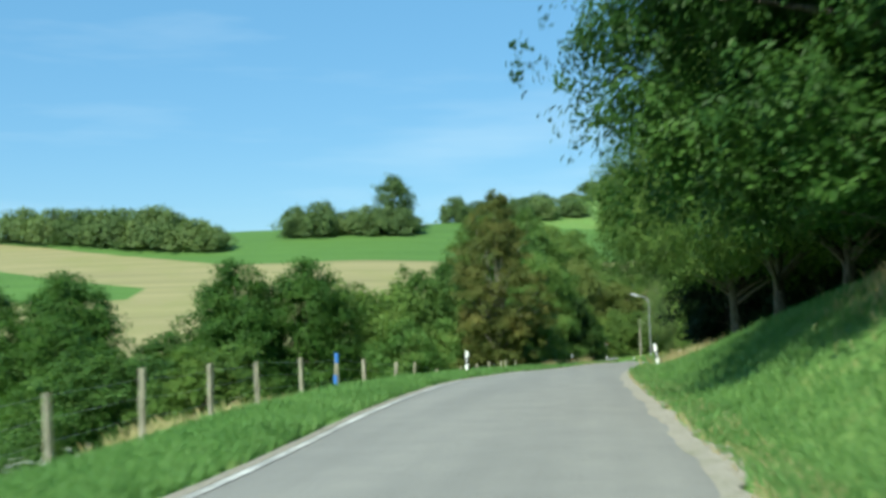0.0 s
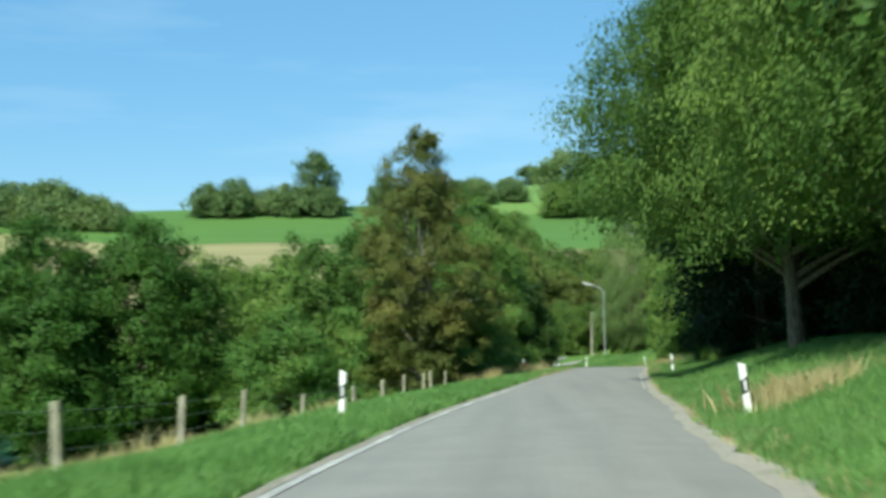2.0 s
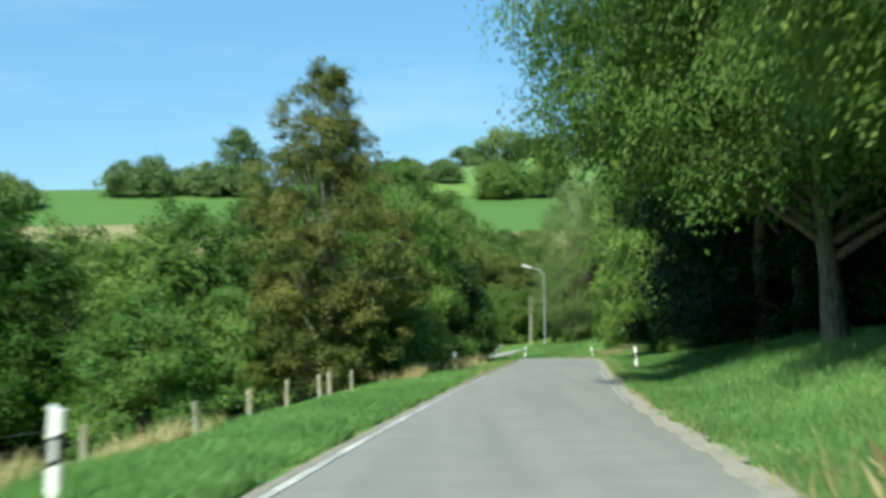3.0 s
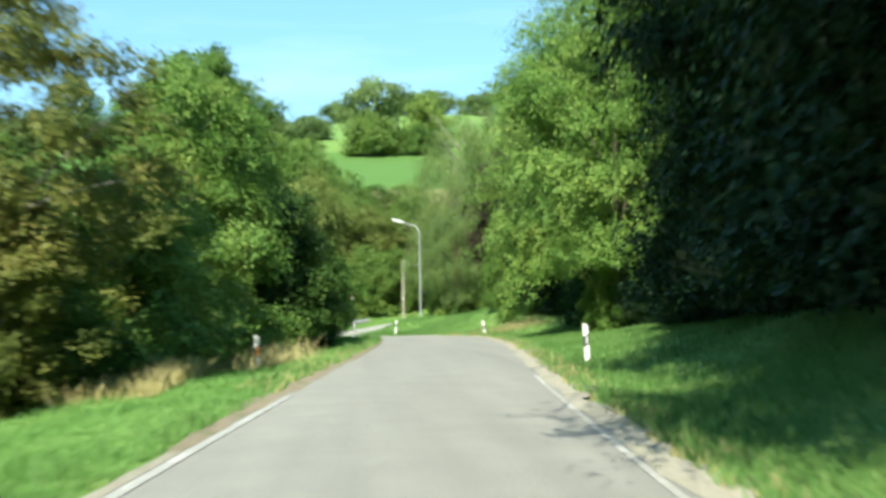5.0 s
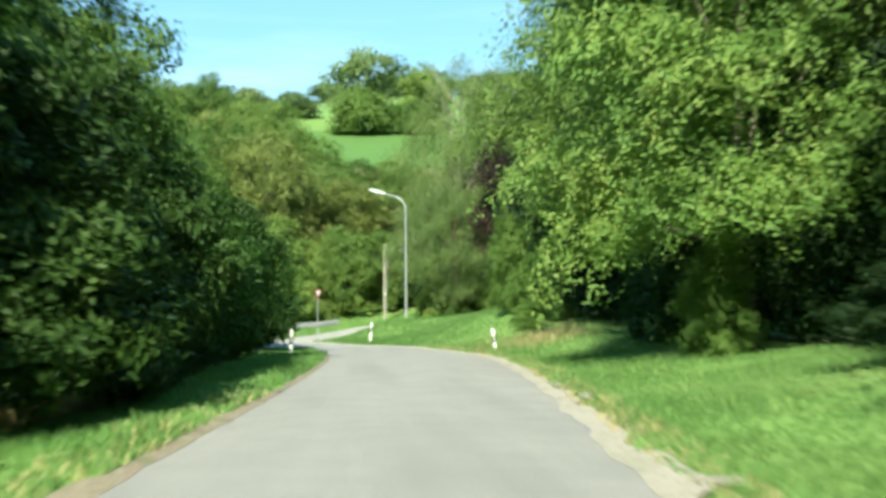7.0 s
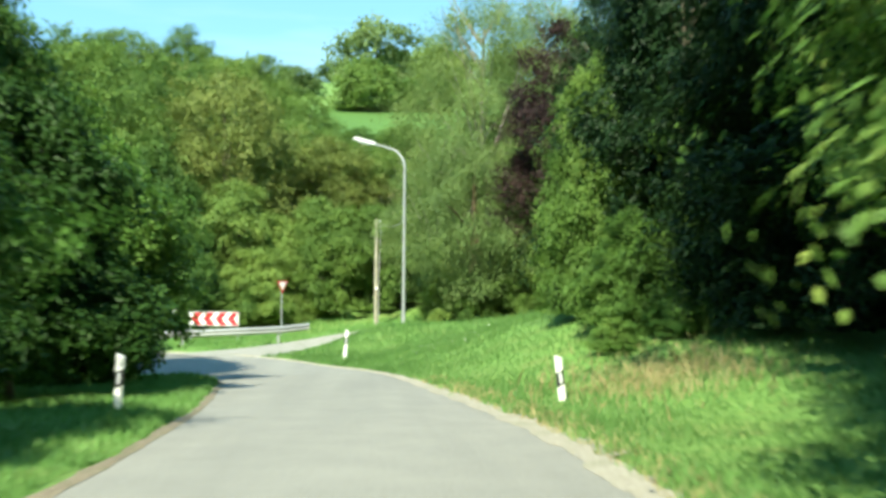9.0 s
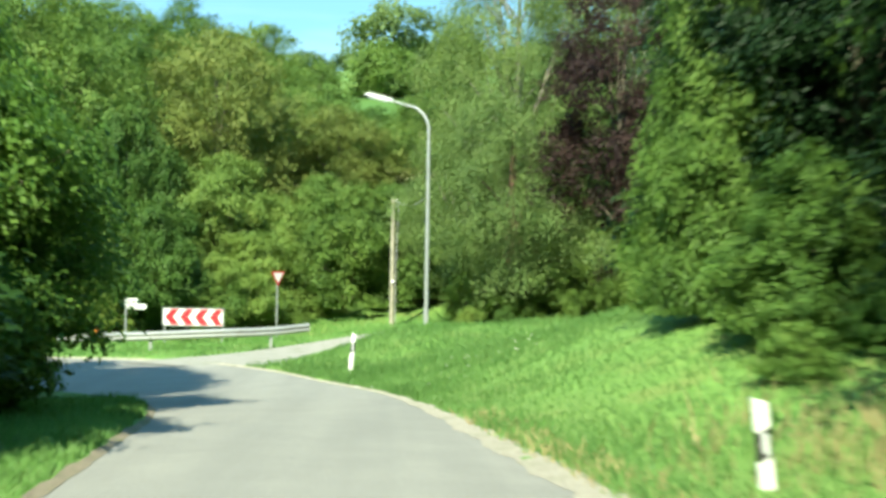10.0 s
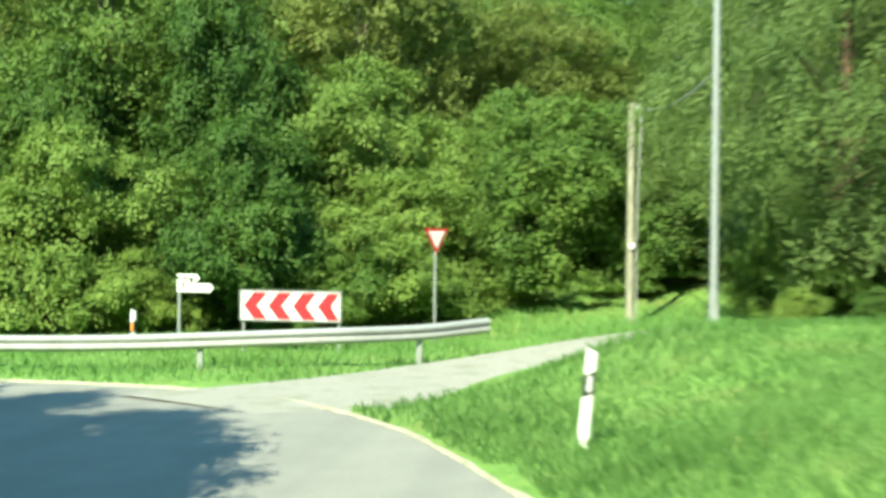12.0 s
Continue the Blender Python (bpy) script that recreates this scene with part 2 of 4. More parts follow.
SIGN_INK = plain("sign_ink", (0.40, 0.40, 0.40), 0.5)
BLUE = plain("blue_paint", (0.03, 0.17, 0.58), 0.5, 0, 0.3, 6.0, (0.20, 0.22, 0.25))
WIRE = plain("fence_wire", (0.30, 0.29, 0.28), 0.5, 0.6)
CABLE = plain("grey_cable", (0.32, 0.32, 0.31), 0.6)
LAMP_GREY = plain("luminaire_grey", (0.56, 0.57, 0.56), 0.5, 0, 0.3, 4.0, (0.36, 0.36, 0.34))
LAMP_GLASS = plain("lamp_diffuser", (0.70, 0.72, 0.72), 0.25, 0, 0.2)


# ------------------------------------------------------------------ mesh helpers
def mesh_np(name, V, F, materials=(), smooth=False):
    """A mesh from vertex and face arrays (all faces with as many corners)."""
    V, F = np.asarray(V, np.float32), np.asarray(F, np.int32)
    k = F.shape[1]
    me = bpy.data.meshes.new(name)
    me.vertices.add(len(V))
    me.vertices.foreach_set("co", V.ravel())
    me.loops.add(F.size)
    me.loops.foreach_set("vertex_index", F.ravel())
    me.polygons.add(len(F))
    me.polygons.foreach_set("loop_start", np.arange(0, F.size, k, dtype=np.int32))
    me.polygons.foreach_set("use_smooth", np.full(len(F), smooth))
    for m in materials:
        me.materials.append(m)
    me.update(calc_edges=True)
    return me


def join_np(pieces):
    Vs, Fs, k = [], [], 0
    for v, f in pieces:
        Vs.append(v)
        Fs.append(f + k)
        k += len(v)
    return np.concatenate(Vs), np.concatenate(Fs)


def tube(path, radii, sides=7):
    """A tapered tube along a path, as quads, with a closed tip."""
    P = np.asarray(path, float)
    T = np.gradient(P, axis=0)
    T /= np.linalg.norm(T, axis=1)[:, None] + 1e-9
    up = np.where(np.abs(T[:, 2:3]) > 0.9, np.array([[1.0, 0, 0]]), np.array([[0, 0, 1.0]]))
    A = np.cross(T, up)
    A /= np.linalg.norm(A, axis=1)[:, None] + 1e-9
    B = np.cross(T, A)
    a = np.linspace(0, 2 * np.pi, sides, endpoint=False)
    V = P[:, None] + np.asarray(radii)[:, None, None] * (np.cos(a)[None, :, None] * A[:, None] + np.sin(a)[None, :, None] * B[:, None])
    n = len(P)
    i, j = np.meshgrid(np.arange(n - 1), np.arange(sides), indexing="ij")
    F = np.stack([i * sides + j, i * sides + (j + 1) % sides, (i + 1) * sides + (j + 1) % sides, (i + 1) * sides + j], -1).reshape(-1, 4)
    return V.reshape(-1, 3), F


def part(name, bm, material, parent, label=""):
    """Links a bmesh, or a ready mesh, as one mesh object under a thing or a part."""
    if isinstance(bm, bmesh.types.BMesh):
        me = bpy.data.meshes.new(name)
        bm.to_mesh(me)
        bm.free()
        if material:
            me.materials.append(material)
    else:
        me = bm
        if material and not me.materials:
            me.materials.append(material)
    ob = new(name, me)
    ob.parent = parent
    return tagged(ob, label)


def thing(name, at, label, category, group="", turn=0.0):
    ob = new(name)
    ob.empty_display_size = 0.2
    ob.matrix_basis = Matrix.Translation(at) @ Matrix.Rotation(turn, 4, "Z")
    return tagged(ob, label, category, group)


def box_bm(size, at=(0, 0, 0), bevel=0.0, taper=1.0):
    """A box standing on at, tapered towards its top, with bevelled edges."""
    bm = bmesh.new()
    bmesh.ops.create_cube(bm, size=1.0)
    for v in bm.verts:
        k = taper if v.co.z > 0 else 1.0
        v.co = Vector((v.co.x * size[0] * k + at[0], v.co.y * size[1] * k + at[1], (v.co.z + 0.5) * size[2] + at[2]))
    if bevel:
        bmesh.ops.bevel(bm, geom=bm.edges[:], offset=bevel, segments=2, affect="EDGES")
    return bm


def pole_bm(r0, r1, h, sides=12, at=(0, 0, 0)):
    bm = bmesh.new()
    bmesh.ops.create_cone(bm, cap_ends=True, segments=sides, radius1=r0, radius2=r1, depth=h,
                          matrix=Matrix.Translation((at[0], at[1], at[2] + h / 2)))
    return bm


def prism_bm(outline, depth):
    """A flat outline in x and z, given depth along y."""
    bm = bmesh.new()
    vs = [bm.verts.new((x, 0, z)) for x, z in outline]
    f = bm.faces.new(vs)
    ex = bmesh.ops.extrude_face_region(bm, geom=[f])
    for g in ex["geom"]:
        if isinstance(g, bmesh.types.BMVert):
            g.co.y += depth
    bmesh.ops.recalc_face_normals(bm, faces=bm.faces[:])
    return bm


# ------------------------------------------------------------------ the lie of the land
LEFT_EDGE = [(-3.6, -40), (-3.6, -25), (-3.65, -8), (-3.72, 10), (-4.0, 20), (-4.13, 30), (-3.83, 40), (-3.48, 46), (-3.02, 54), (-2.2, 65),
             (-1.18, 76), (-0.25, 86), (0.38, 95), (0.74, 103), (0.95, 110), (0.86, 116), (0.5, 121), (0.08, 125.5), (-0.75, 129.5),
             (-2.3, 133), (-4.7, 136), (-7.5, 137.8), (-11, 138.5), (-16, 138.6), (-30, 137), (-60, 132), (-90, 126)]
RIGHT_EDGE = [(1.2, -40), (1.1, -25), (1.05, -8), (0.9, 10), (0.58, 20), (0.32, 30), (0.48, 40), (0.86, 46), (1.22, 54), (1.98, 65),
              (2.82, 76), (3.72, 86), (4.5, 95), (5.1, 103), (5.35, 110), (5.02, 116), (4.62, 121), (4.05, 126.5), (3.35, 131.5),
              (2.0, 136.3), (0.05, 141.3), (-3.0, 144.6), (-8.2, 145.7), (-15, 145.8), (-30, 144.5), (-60, 139), (-90, 133)]
ROAD_Z = [0.3, 0.15, 0.05, -0.17, -0.25, -0.45, -0.80, -1.02, -1.37, -1.80, -2.18, -2.58, -3.00, -3.42, -3.78, -4.12, -4.43, -4.74, -5.07,
          -5.38, -5.6, -5.7, -5.74, -5.75, -5.75, -5.8, -5.9]
BANK_UP = [2.8, 2.8, 2.8, 2.6, 2.3, 1.8, 1.35, 1.2, 1.2, 1.25, 1.1, 0.8, 0.5, 0.4, 0.4, 0.5, 1.1, 1.6, 1.6,
           0.9, 0.35, 0.05, 0.05, 0.05, 0.1, 0.1, 0.1]
FALL = [1.2, 1.2, 1.3, 1.4, 1.15, 1.0, 1.1, 1.2, 1.2, 1.0, 0.7, 0.4, 0.3, 0.25, 0.2, 0.2, 0.15, 0.1, 0.1,
        0.1, 0.1, 0.1, 0.1, 0.1, 0.1, 0.1, 0.1]


def spline(rows, per=16):
    """A smooth curve through rows of numbers."""
    P = np.asarray(rows, float)
    P = P.reshape(len(P), -1)
    Q = np.vstack([2 * P[:1] - P[1:2], P, 2 * P[-1:] - P[-2:-1]])
    t = np.linspace(0, 1, per, endpoint=False)[:, None]
    out = [0.5 * (2 * b + (c - a) * t + (2 * a - 5 * b + 4 * c - d) * t ** 2 + (3 * b - a - 3 * c + d) * t ** 3)
           for a, b, c, d in zip(Q, Q[1:], Q[2:], Q[3:])]
    return np.vstack(out + [P[-1:]])


EL, ER = spline(LEFT_EDGE), spline(RIGHT_EDGE)
RZ, RBANK, RFALL = spline(ROAD_Z)[:, 0], spline(BANK_UP)[:, 0], spline(FALL)[:, 0]
MID = (EL + ER) / 2
HALF = np.linalg.norm(ER - EL, axis=1) / 2
CROSS = (ER - EL) / (2 * HALF[:, None])


def smooth(e0, e1, v):
    t = np.clip((v - e0) / (e1 - e0), 0, 1)
    return t * t * (3 - 2 * t)


TRACK_LINE = spline([(-2.4, 142.6), (-0.6, 145.2), (1.2, 147.6), (3.4, 149.0), (6.5, 149.0), (11, 147.8), (18, 145.0), (30, 141.0)], 10)


def hill(x, y):
    """The slope across the valley, with its brow."""
    rise = -5.5 + (0.235 - 0.03 * smooth(-50, 0, x)) * np.maximum(0, y - 153)
    cap = 20.5 + 14.5 * smooth(-45, 25, x)
    over = np.maximum(0, rise - cap)
    return np.where(rise > cap, cap + 4.0 * (1 - np.exp(-over / 8.0)) - 0.01 * over, rise)


def wave(x, y):
    return (np.sin(x * 1.7 + y * 0.6) * np.sin(y * 1.1 - x * 0.4) * 0.5 + np.sin(x * 0.51 - y * 0.33) + np.sin(y * 0.27 + 1.3) * np.cos(x * 0.37)) * 0.5


def lay(x, y):
    """Road station and signed distance past the nearer road edge (right of the road positive side flag)."""
    x, y = np.asarray(x, float).ravel(), np.asarray(y, float).ravel()
    idx = np.empty(len(x), int)
    for a in range(0, len(x), 4000):
        d = (x[a:a + 4000, None] - MID[None, :, 0]) ** 2 + (y[a:a + 4000, None] - MID[None, :, 1]) ** 2
        idx[a:a + 4000] = d.argmin(1)
    lat = (x - MID[idx, 0]) * CROSS[idx, 0] + (y - MID[idx, 1]) * CROSS[idx, 1]
    dist = np.hypot(x - MID[idx, 0], y - MID[idx, 1])
    return idx, np.where(lat > 0, 1, -1), dist - HALF[idx]


def ground_z(x, y):
    shape = np.shape(x)
    x, y = np.asarray(x, float).ravel(), np.asarray(y, float).ravel()
    i, side, s = lay(x, y)
    base = RZ[i]
    low = smooth(60, 76, y) * (1 - smooth(102, 126, y))
    right = base + RBANK[i] * (smooth(0.4 + low, 5.5 + 0.3 * low, s) + 0.07 * np.maximum(0, s - 5)) + 0.05 * smooth(0.15, 0.5, s) - 0.09 * low * smooth(0.4, 1.1, s)
    left = base - RFALL[i] * (0.17 * np.maximum(0, s - 1.6) + 0.16 * np.maximum(0, s - 4.5) - 0.1 * np.maximum(0, s - 14)) + 0.03 * smooth(0.1, 0.5, s) - 0.10 * low * smooth(0.5, 1.6, s)
    left = np.maximum(left, -6.3 + 0.1 * wave(x, y))
    near = np.where(side > 0, right, left)
    near += 0.05 * wave(x * 2, y * 2) * smooth(0.8, 2.5, s) + 0.25 * wave(x * 0.3, y * 0.3) * smooth(6, 20, s)
    near = np.minimum(near, 12)
    dt = np.sqrt(((x[:, None] - TRACK_LINE[None, :, 0]) ** 2 + (y[:, None] - TRACK_LINE[None, :, 1]) ** 2).min(1)) if len(x) < 3000 else track_dist(x, y)
    near = near + 0.62 * smooth(-0.2, 5.4, x) * smooth(140, 146.5, y)
    flat = -5.68 + 0.01 * np.maximum(0, x) + 0.62 * smooth(-0.2, 5.4, x)
    near = near + (flat - near) * (1 - smooth(1.3, 3.0, dt)) * smooth(0.0, 1.0, s)
    z = near + (hill(x, y) - near) * smooth(149, 160, y) * smooth(2, 6, s)
    z = np.where(s < 0.02, base - 0.10, z)
    return z.reshape(shape)


def track_dist(x, y):
    out = np.empty(len(x))
    for a in range(0, len(x), 8000):
        out[a:a + 8000] = np.sqrt(((x[a:a + 8000, None] - TRACK_LINE[None, :, 0]) ** 2 + (y[a:a + 8000, None] - TRACK_LINE[None, :, 1]) ** 2).min(1))
    return out


def gz(x, y):
    return float(ground_z(np.array([x]), np.array([y]))[0])


def graded(parts):
    out = [np.arange(a, b, st) for a, b, st in parts]
    return np.concatenate(out + [[parts[-1][1]]])


def grid_faces(n, m):
    i, j = np.meshgrid(np.arange(n - 1), np.arange(m - 1), indexing="ij")
    return np.stack([i * m + j, (i + 1) * m + j, (i + 1) * m + j + 1, i * m + j + 1], -1).reshape(-1, 4)


gx = graded([(-2600, -400, 200), (-400, -140, 20), (-140, -40, 4), (-40, -12, 1), (-12, 14, 0.25), (14, 40, 1), (40, 140, 5), (140, 400, 20), (400, 2600, 200)])
gy = graded([(-1500, -100, 100), (-100, -20, 8), (-20, 160, 0.5), (160, 330, 3), (330, 600, 15), (600, 3000, 120)])
GX, GY = np.meshgrid(gx, gy, indexing="ij")
GZ = ground_z(GX, GY)
ground = new("ground", mesh_np("ground", np.stack([GX, GY, GZ], -1).reshape(-1, 3), grid_faces(len(gx), len(gy)), [GROUND], True))
tagged(ground, "green verge, meadow and sloping crop and stubble fields", "ground", kind="structure")


def ribbon(name, A, B, ZA, ZB, material, across=2, crown=0.0):
    """A strip between two edge lines."""
    t = np.linspace(0, 1, across)
    V = np.concatenate([np.stack([A + (B - A) * q], 0) for q in t]).transpose(1, 0, 2)
    Z = (ZA[:, None] + (ZB - ZA)[:, None] * t[None]) + crown * (1 - (2 * t[None] - 1) ** 2)
    V = np.concatenate([V, Z[..., None]], -1)
    return mesh_np(name, V.reshape(-1, 3), grid_faces(len(A), across)[:, ::-1], [material], True)


tagged(new("road", ribbon("road", EL, ER, RZ, RZ, ASPHALT, 9, 0.03)), "narrow grey asphalt country road, slightly worn", "road", kind="structure")
inl, inr = EL + CROSS * 0.06, ER - CROSS * 0.12
l0 = int(np.argmax(MID[:, 1] > 60))
l1 = int(np.argmax(MID[:, 1] > 73))
tagged(new("edge_line", ribbon("edge_line", inl[:l0], (inl + CROSS * 0.12)[:l0], (RZ + 0.010)[:l0], (RZ + 0.013)[:l0], PAINT)),
       "worn white edge line painted on the asphalt", "road marking", kind="structure")
tagged(new("edge_line", ribbon("edge_line", inl[l0 - 1:l1], (inl + CROSS * 0.12)[l0 - 1:l1], (RZ + 0.010)[l0 - 1:l1], (RZ + 0.013)[l0 - 1:l1], PAINT_WORN)),
       "faded white edge line running out along the asphalt", "road marking", kind="structure")
r0 = int(np.argmax(MID[:, 1] > 57))
r1 = int(np.argmax(MID[:, 1] > 76))
tagged(new("edge_line", ribbon("edge_line", (inr - CROSS * 0.075)[r0:r1], inr[r0:r1], (RZ + 0.013)[r0:r1], (RZ + 0.010)[r0:r1], PAINT_WORN)),
       "faded white edge line beside the gravel shoulder", "road marking", kind="structure")
jag = 0.12 * np.sin(np.arange(len(ER)) * 0.9) + 0.1 * np.sin(np.arange(len(ER)) * 2.3 + 1)
tagged(new("gravel_shoulder", ribbon("gravel_shoulder", ER - CROSS * ((0.08 + 0.35 * np.roll(jag, 3)) * np.interp(np.arange(len(ER)), [262, 288], [1.0, 0.15]))[:, None], ER + CROSS * (np.interp(np.arange(len(ER)), [0, 215, 240, 262, 285], [0.28, 0.28, 0.44, 0.26, 0.03]) + np.interp(np.arange(len(ER)), [240, 285], [1.1, 0.15]) * jag)[:, None], RZ + 0.006, RZ + 0.045, GRAVEL, 4)),
       "broken pale gravel shoulder between asphalt and grass", "road shoulder", kind="structure")
e0 = int(np.argmax(MID[:, 1] > 66))
ew = np.interp(MID[:, 1], [66, 74, 82, 94], [0.35, 1.0, 0.9, 0.3])
rag = 0.5 * np.sin(np.arange(len(EL)) * 1.37) + 0.3 * np.sin(np.arange(len(EL)) * 3.1 + 2) + 0.4 * np.sin(np.arange(len(EL)) * 0.41 + 1)
tagged(new("gravel_shoulder", ribbon("gravel_shoulder", (EL - CROSS * (0.03 + 0.16 * np.abs(jag))[:, None])[:e0 + 1], (EL + CROSS * 0.04)[:e0 + 1], (RZ + 0.03)[:e0 + 1], (RZ + 0.006)[:e0 + 1], GRAVEL, 3)),
       "narrow earth and gravel strip along the asphalt edge", "road shoulder", kind="structure")
tagged(new("earth_shoulder", ribbon("earth_shoulder", (EL - CROSS * ((0.28 + 0.16 * rag) * ew)[:, None])[e0:], (EL + CROSS * ((0.06 + 0.07 * np.roll(rag, 5)) * ew)[:, None])[e0:], (RZ + 0.04)[e0:], (RZ + 0.005)[e0:], EARTH, 4)),
       "ragged strip of bare brown earth beside the asphalt", "road shoulder", kind="structure")
tn = np.gradient(TRACK_LINE, axis=0)
tn = np.stack([tn[:, 1], -tn[:, 0]], -1) / np.linalg.norm(tn, axis=1)[:, None]
tw = np.interp(np.arange(len(TRACK_LINE)), [0, 10, 25, 80], [2.2, 1.6, 1.1, 1.0])[:, None]
TA, TB = TRACK_LINE - tn * tw, TRACK_LINE + tn * tw
tz = -5.62 + 0.01 * np.maximum(0, TRACK_LINE[:, 0]) + 0.62 * smooth(-0.2, 5.4, TRACK_LINE[:, 0])
tz = tz + (RZ[lay(TRACK_LINE[:, 0], TRACK_LINE[:, 1])[0]] + 0.006 - tz) * (1 - smooth(2, 16, np.arange(len(tz))))
tagged(new("track", ribbon("track", TA, TB, tz, tz, TRACK, 5, 0.03)), "pale gravel farm track joining the road", "track", kind="structure")


# ------------------------------------------------------------------ trees and shrubs
def leaves(P, N, length, width, rng, along=None, loose=0.30):
    """Leaf blades at points P that face about N and point about along: one bent quad each."""
    n = len(P)
    N = N + rng.normal(0, loose, (n, 3))
    N /= np.linalg.norm(N, axis=1)[:, None] + 1e-9
    A = rng.normal(0, 1, (n, 3)) if along is None else along + rng.normal(0, 0.45, (n, 3))
    A -= N * (A * N).sum(1)[:, None]
    A /= np.linalg.norm(A, axis=1)[:, None] + 1e-9
    B = np.cross(N, A)
    ln = length * rng.uniform(0.6, 1.35, n)[:, None]
    wd = width * rng.uniform(0.7, 1.3, n)[:, None]
    V = np.stack([P - A * ln * 0.5, P + B * wd * 0.5 - A * ln * 0.05 + N * wd * 0.15, P + A * ln * 0.5, P - B * wd * 0.5 - A * ln * 0.05 + N * wd * 0.15], 1)
    return V.reshape(-1, 3), np.arange(4 * n).reshape(-1, 4)


SHAPES = {
    "round": lambda h: np.sqrt(np.clip(1 - (2 * h - 1) ** 2, 0.02, 1)),
    "oval": lambda h: np.clip(np.sin(np.pi * np.clip(h * 0.92 + 0.08, 0, 1)) ** 0.7, 0.08, 1),
    "flame": lambda h: np.clip(1.1 - np.abs(h) ** 2.4, 0.12, 1) * np.clip(0.8 + h * 2, 0, 1),
    "dome": lambda h: np.clip(np.minimum(1.0, 0.92 + h * 0.8) * np.sqrt(np.clip(1.02 - h ** 2.2, 0.03, 1)), 0.1, 1),
    "bush": lambda h: np.sqrt(np.clip(1 - h ** 2, 0.03, 1)) * np.clip(0.85 + h, 0, 1),
}


def tree(name, at, label, category, height, radius, crown_from, shape, leaf_mat, seed, bunches=120, per=130, leaf=0.2,
         trunk_r=0.18, bark=None, group="", droop=0.0, squash=(1.0, 1.0), limbs=14, lean=(0.0, 0.0), bunch=0.2, bare=0, fringe=0.1, twig=9, rough=1.0, shell=0.22):
    """A tapered trunk with limbs, and a crown of leaf bunches with an uneven outline."""
    rng = np.random.default_rng(seed)
    ob = thing(name, at, label, category, group)
    prof = SHAPES[shape]
    lump = rng.uniform(0, 6.28, 6)

    def out(h, a):
        k = 0.92 + rough * (0.14 * np.sin(2 * a + lump[0] + 3 * h) + 0.13 * np.sin(3 * a + lump[1] - 6 * h) + 0.12 * np.sin(9 * h + lump[2] + a) + 0.07 * np.sin(5 * a + lump[3] + 11 * h))
        return radius * prof(h) * k

    h = rng.uniform(0, 1, bunches * 3)
    h = h[rng.uniform(0, 1, len(h)) < prof(h) ** 0.8 + 0.1][:bunches]
    a = rng.uniform(0, 2 * np.pi, len(h))
    rr = out(h, a) * np.sqrt(rng.uniform(shell, 1.0, len(h)))
    ch = height - crown_from
    C = np.stack([rr * np.cos(a) * squash[0] + lean[0] * h, rr * np.sin(a) * squash[1] + lean[1] * h, crown_from + h * ch], 1)
    rc = radius * bunch * rng.uniform(0.7, 1.45, len(h)) * (0.75 + 0.45 * prof(h))
    edge = rng.uniform(0, 1, len(h)) < fringe
    C[edge, :2] *= rng.uniform(1.05, 1.2, edge.sum())[:, None]
    rc[edge] *= 0.6
    n = np.maximum(14, (per * (rc / (radius * bunch)) ** 2).astype(int))
    # a bunch is a flat spray that runs outwards and hangs at its tip; it holds twigs of a few leaves each
    ax = np.stack([np.cos(a), np.sin(a), np.full(len(h), 0.15)], 1) + rng.normal(0, 0.35, (len(h), 3))
    ax /= np.linalg.norm(ax, axis=1)[:, None]
    side = np.cross(ax, np.array([[0, 0, 1.0]]))
    side /= np.linalg.norm(side, axis=1)[:, None] + 1e-9
    upv = np.cross(side, ax)
    which = np.repeat(np.arange(len(h)), np.maximum(2, n // twig))
    q = np.clip(rng.normal(0, 0.42, (len(which), 3)), -0.9, 0.9)
    r = rc[which][:, None]
    P = C[which] + ax[which] * q[:, :1] * r * 1.3 + side[which] * q[:, 1:2] * r * 1.0 + upv[which] * q[:, 2:] * r * 0.62
    P[:, 2] -= (0.30 + 0.5 * min(droop, 1.0)) * r[:, 0] * np.maximum(0, q[:, 0]) ** 2
    D = ax[which] * q[:, :1] + side[which] * q[:, 1:2] + upv[which] * q[:, 2:]
    N = D * 0.8 + ax[which] * 0.3 + np.array([0, 0, 0.5]) + rng.normal(0, 0.38, (len(which), 3))
    N /= np.linalg.norm(N, axis=1)[:, None] + 1e-9
    # the leaves of a twig stand along its line
    T = ax[which] * 0.7 + rng.normal(0, 0.55, (len(which), 3)) + np.array([0, 0, -0.25 - droop])
    T -= N * (T * N).sum(1)[:, None] * 0.8
    T /= np.linalg.norm(T, axis=1)[:, None] + 1e-9
    P, N, T = np.repeat(P, twig, 0), np.repeat(N, twig, 0), np.repeat(T, twig, 0)
    P = P + T * rng.uniform(-1, 1, (len(P), 1)) * leaf * (2.1 + droop) + rng.normal(0, leaf * 0.55, P.shape)
    if droop:
        P[:, 2] -= rng.uniform(0, droop * 0.5, len(P)) * (rng.uniform(0, 1, len(P)) < 0.7)
    P[:, 2] = np.maximum(P[:, 2], 0.05 + 0.15 * rng.uniform(0, 1, len(P)))
    V, F = leaves(P, N, leaf, leaf * (0.55 - 0.12 * min(droop, 1.6)), rng, T, 0.16)
    part("crown", mesh_np("crown", V, F, [leaf_mat]), None, ob)
    # trunk and limbs
    bark = bark or BARK
    top = crown_from + 0.82 * ch
    q = np.linspace(0, 1, 9)
    wig = rng.normal(0, 0.03 * height ** 0.5, (9, 2)).cumsum(0) * 0.5
    wig[0] = 0
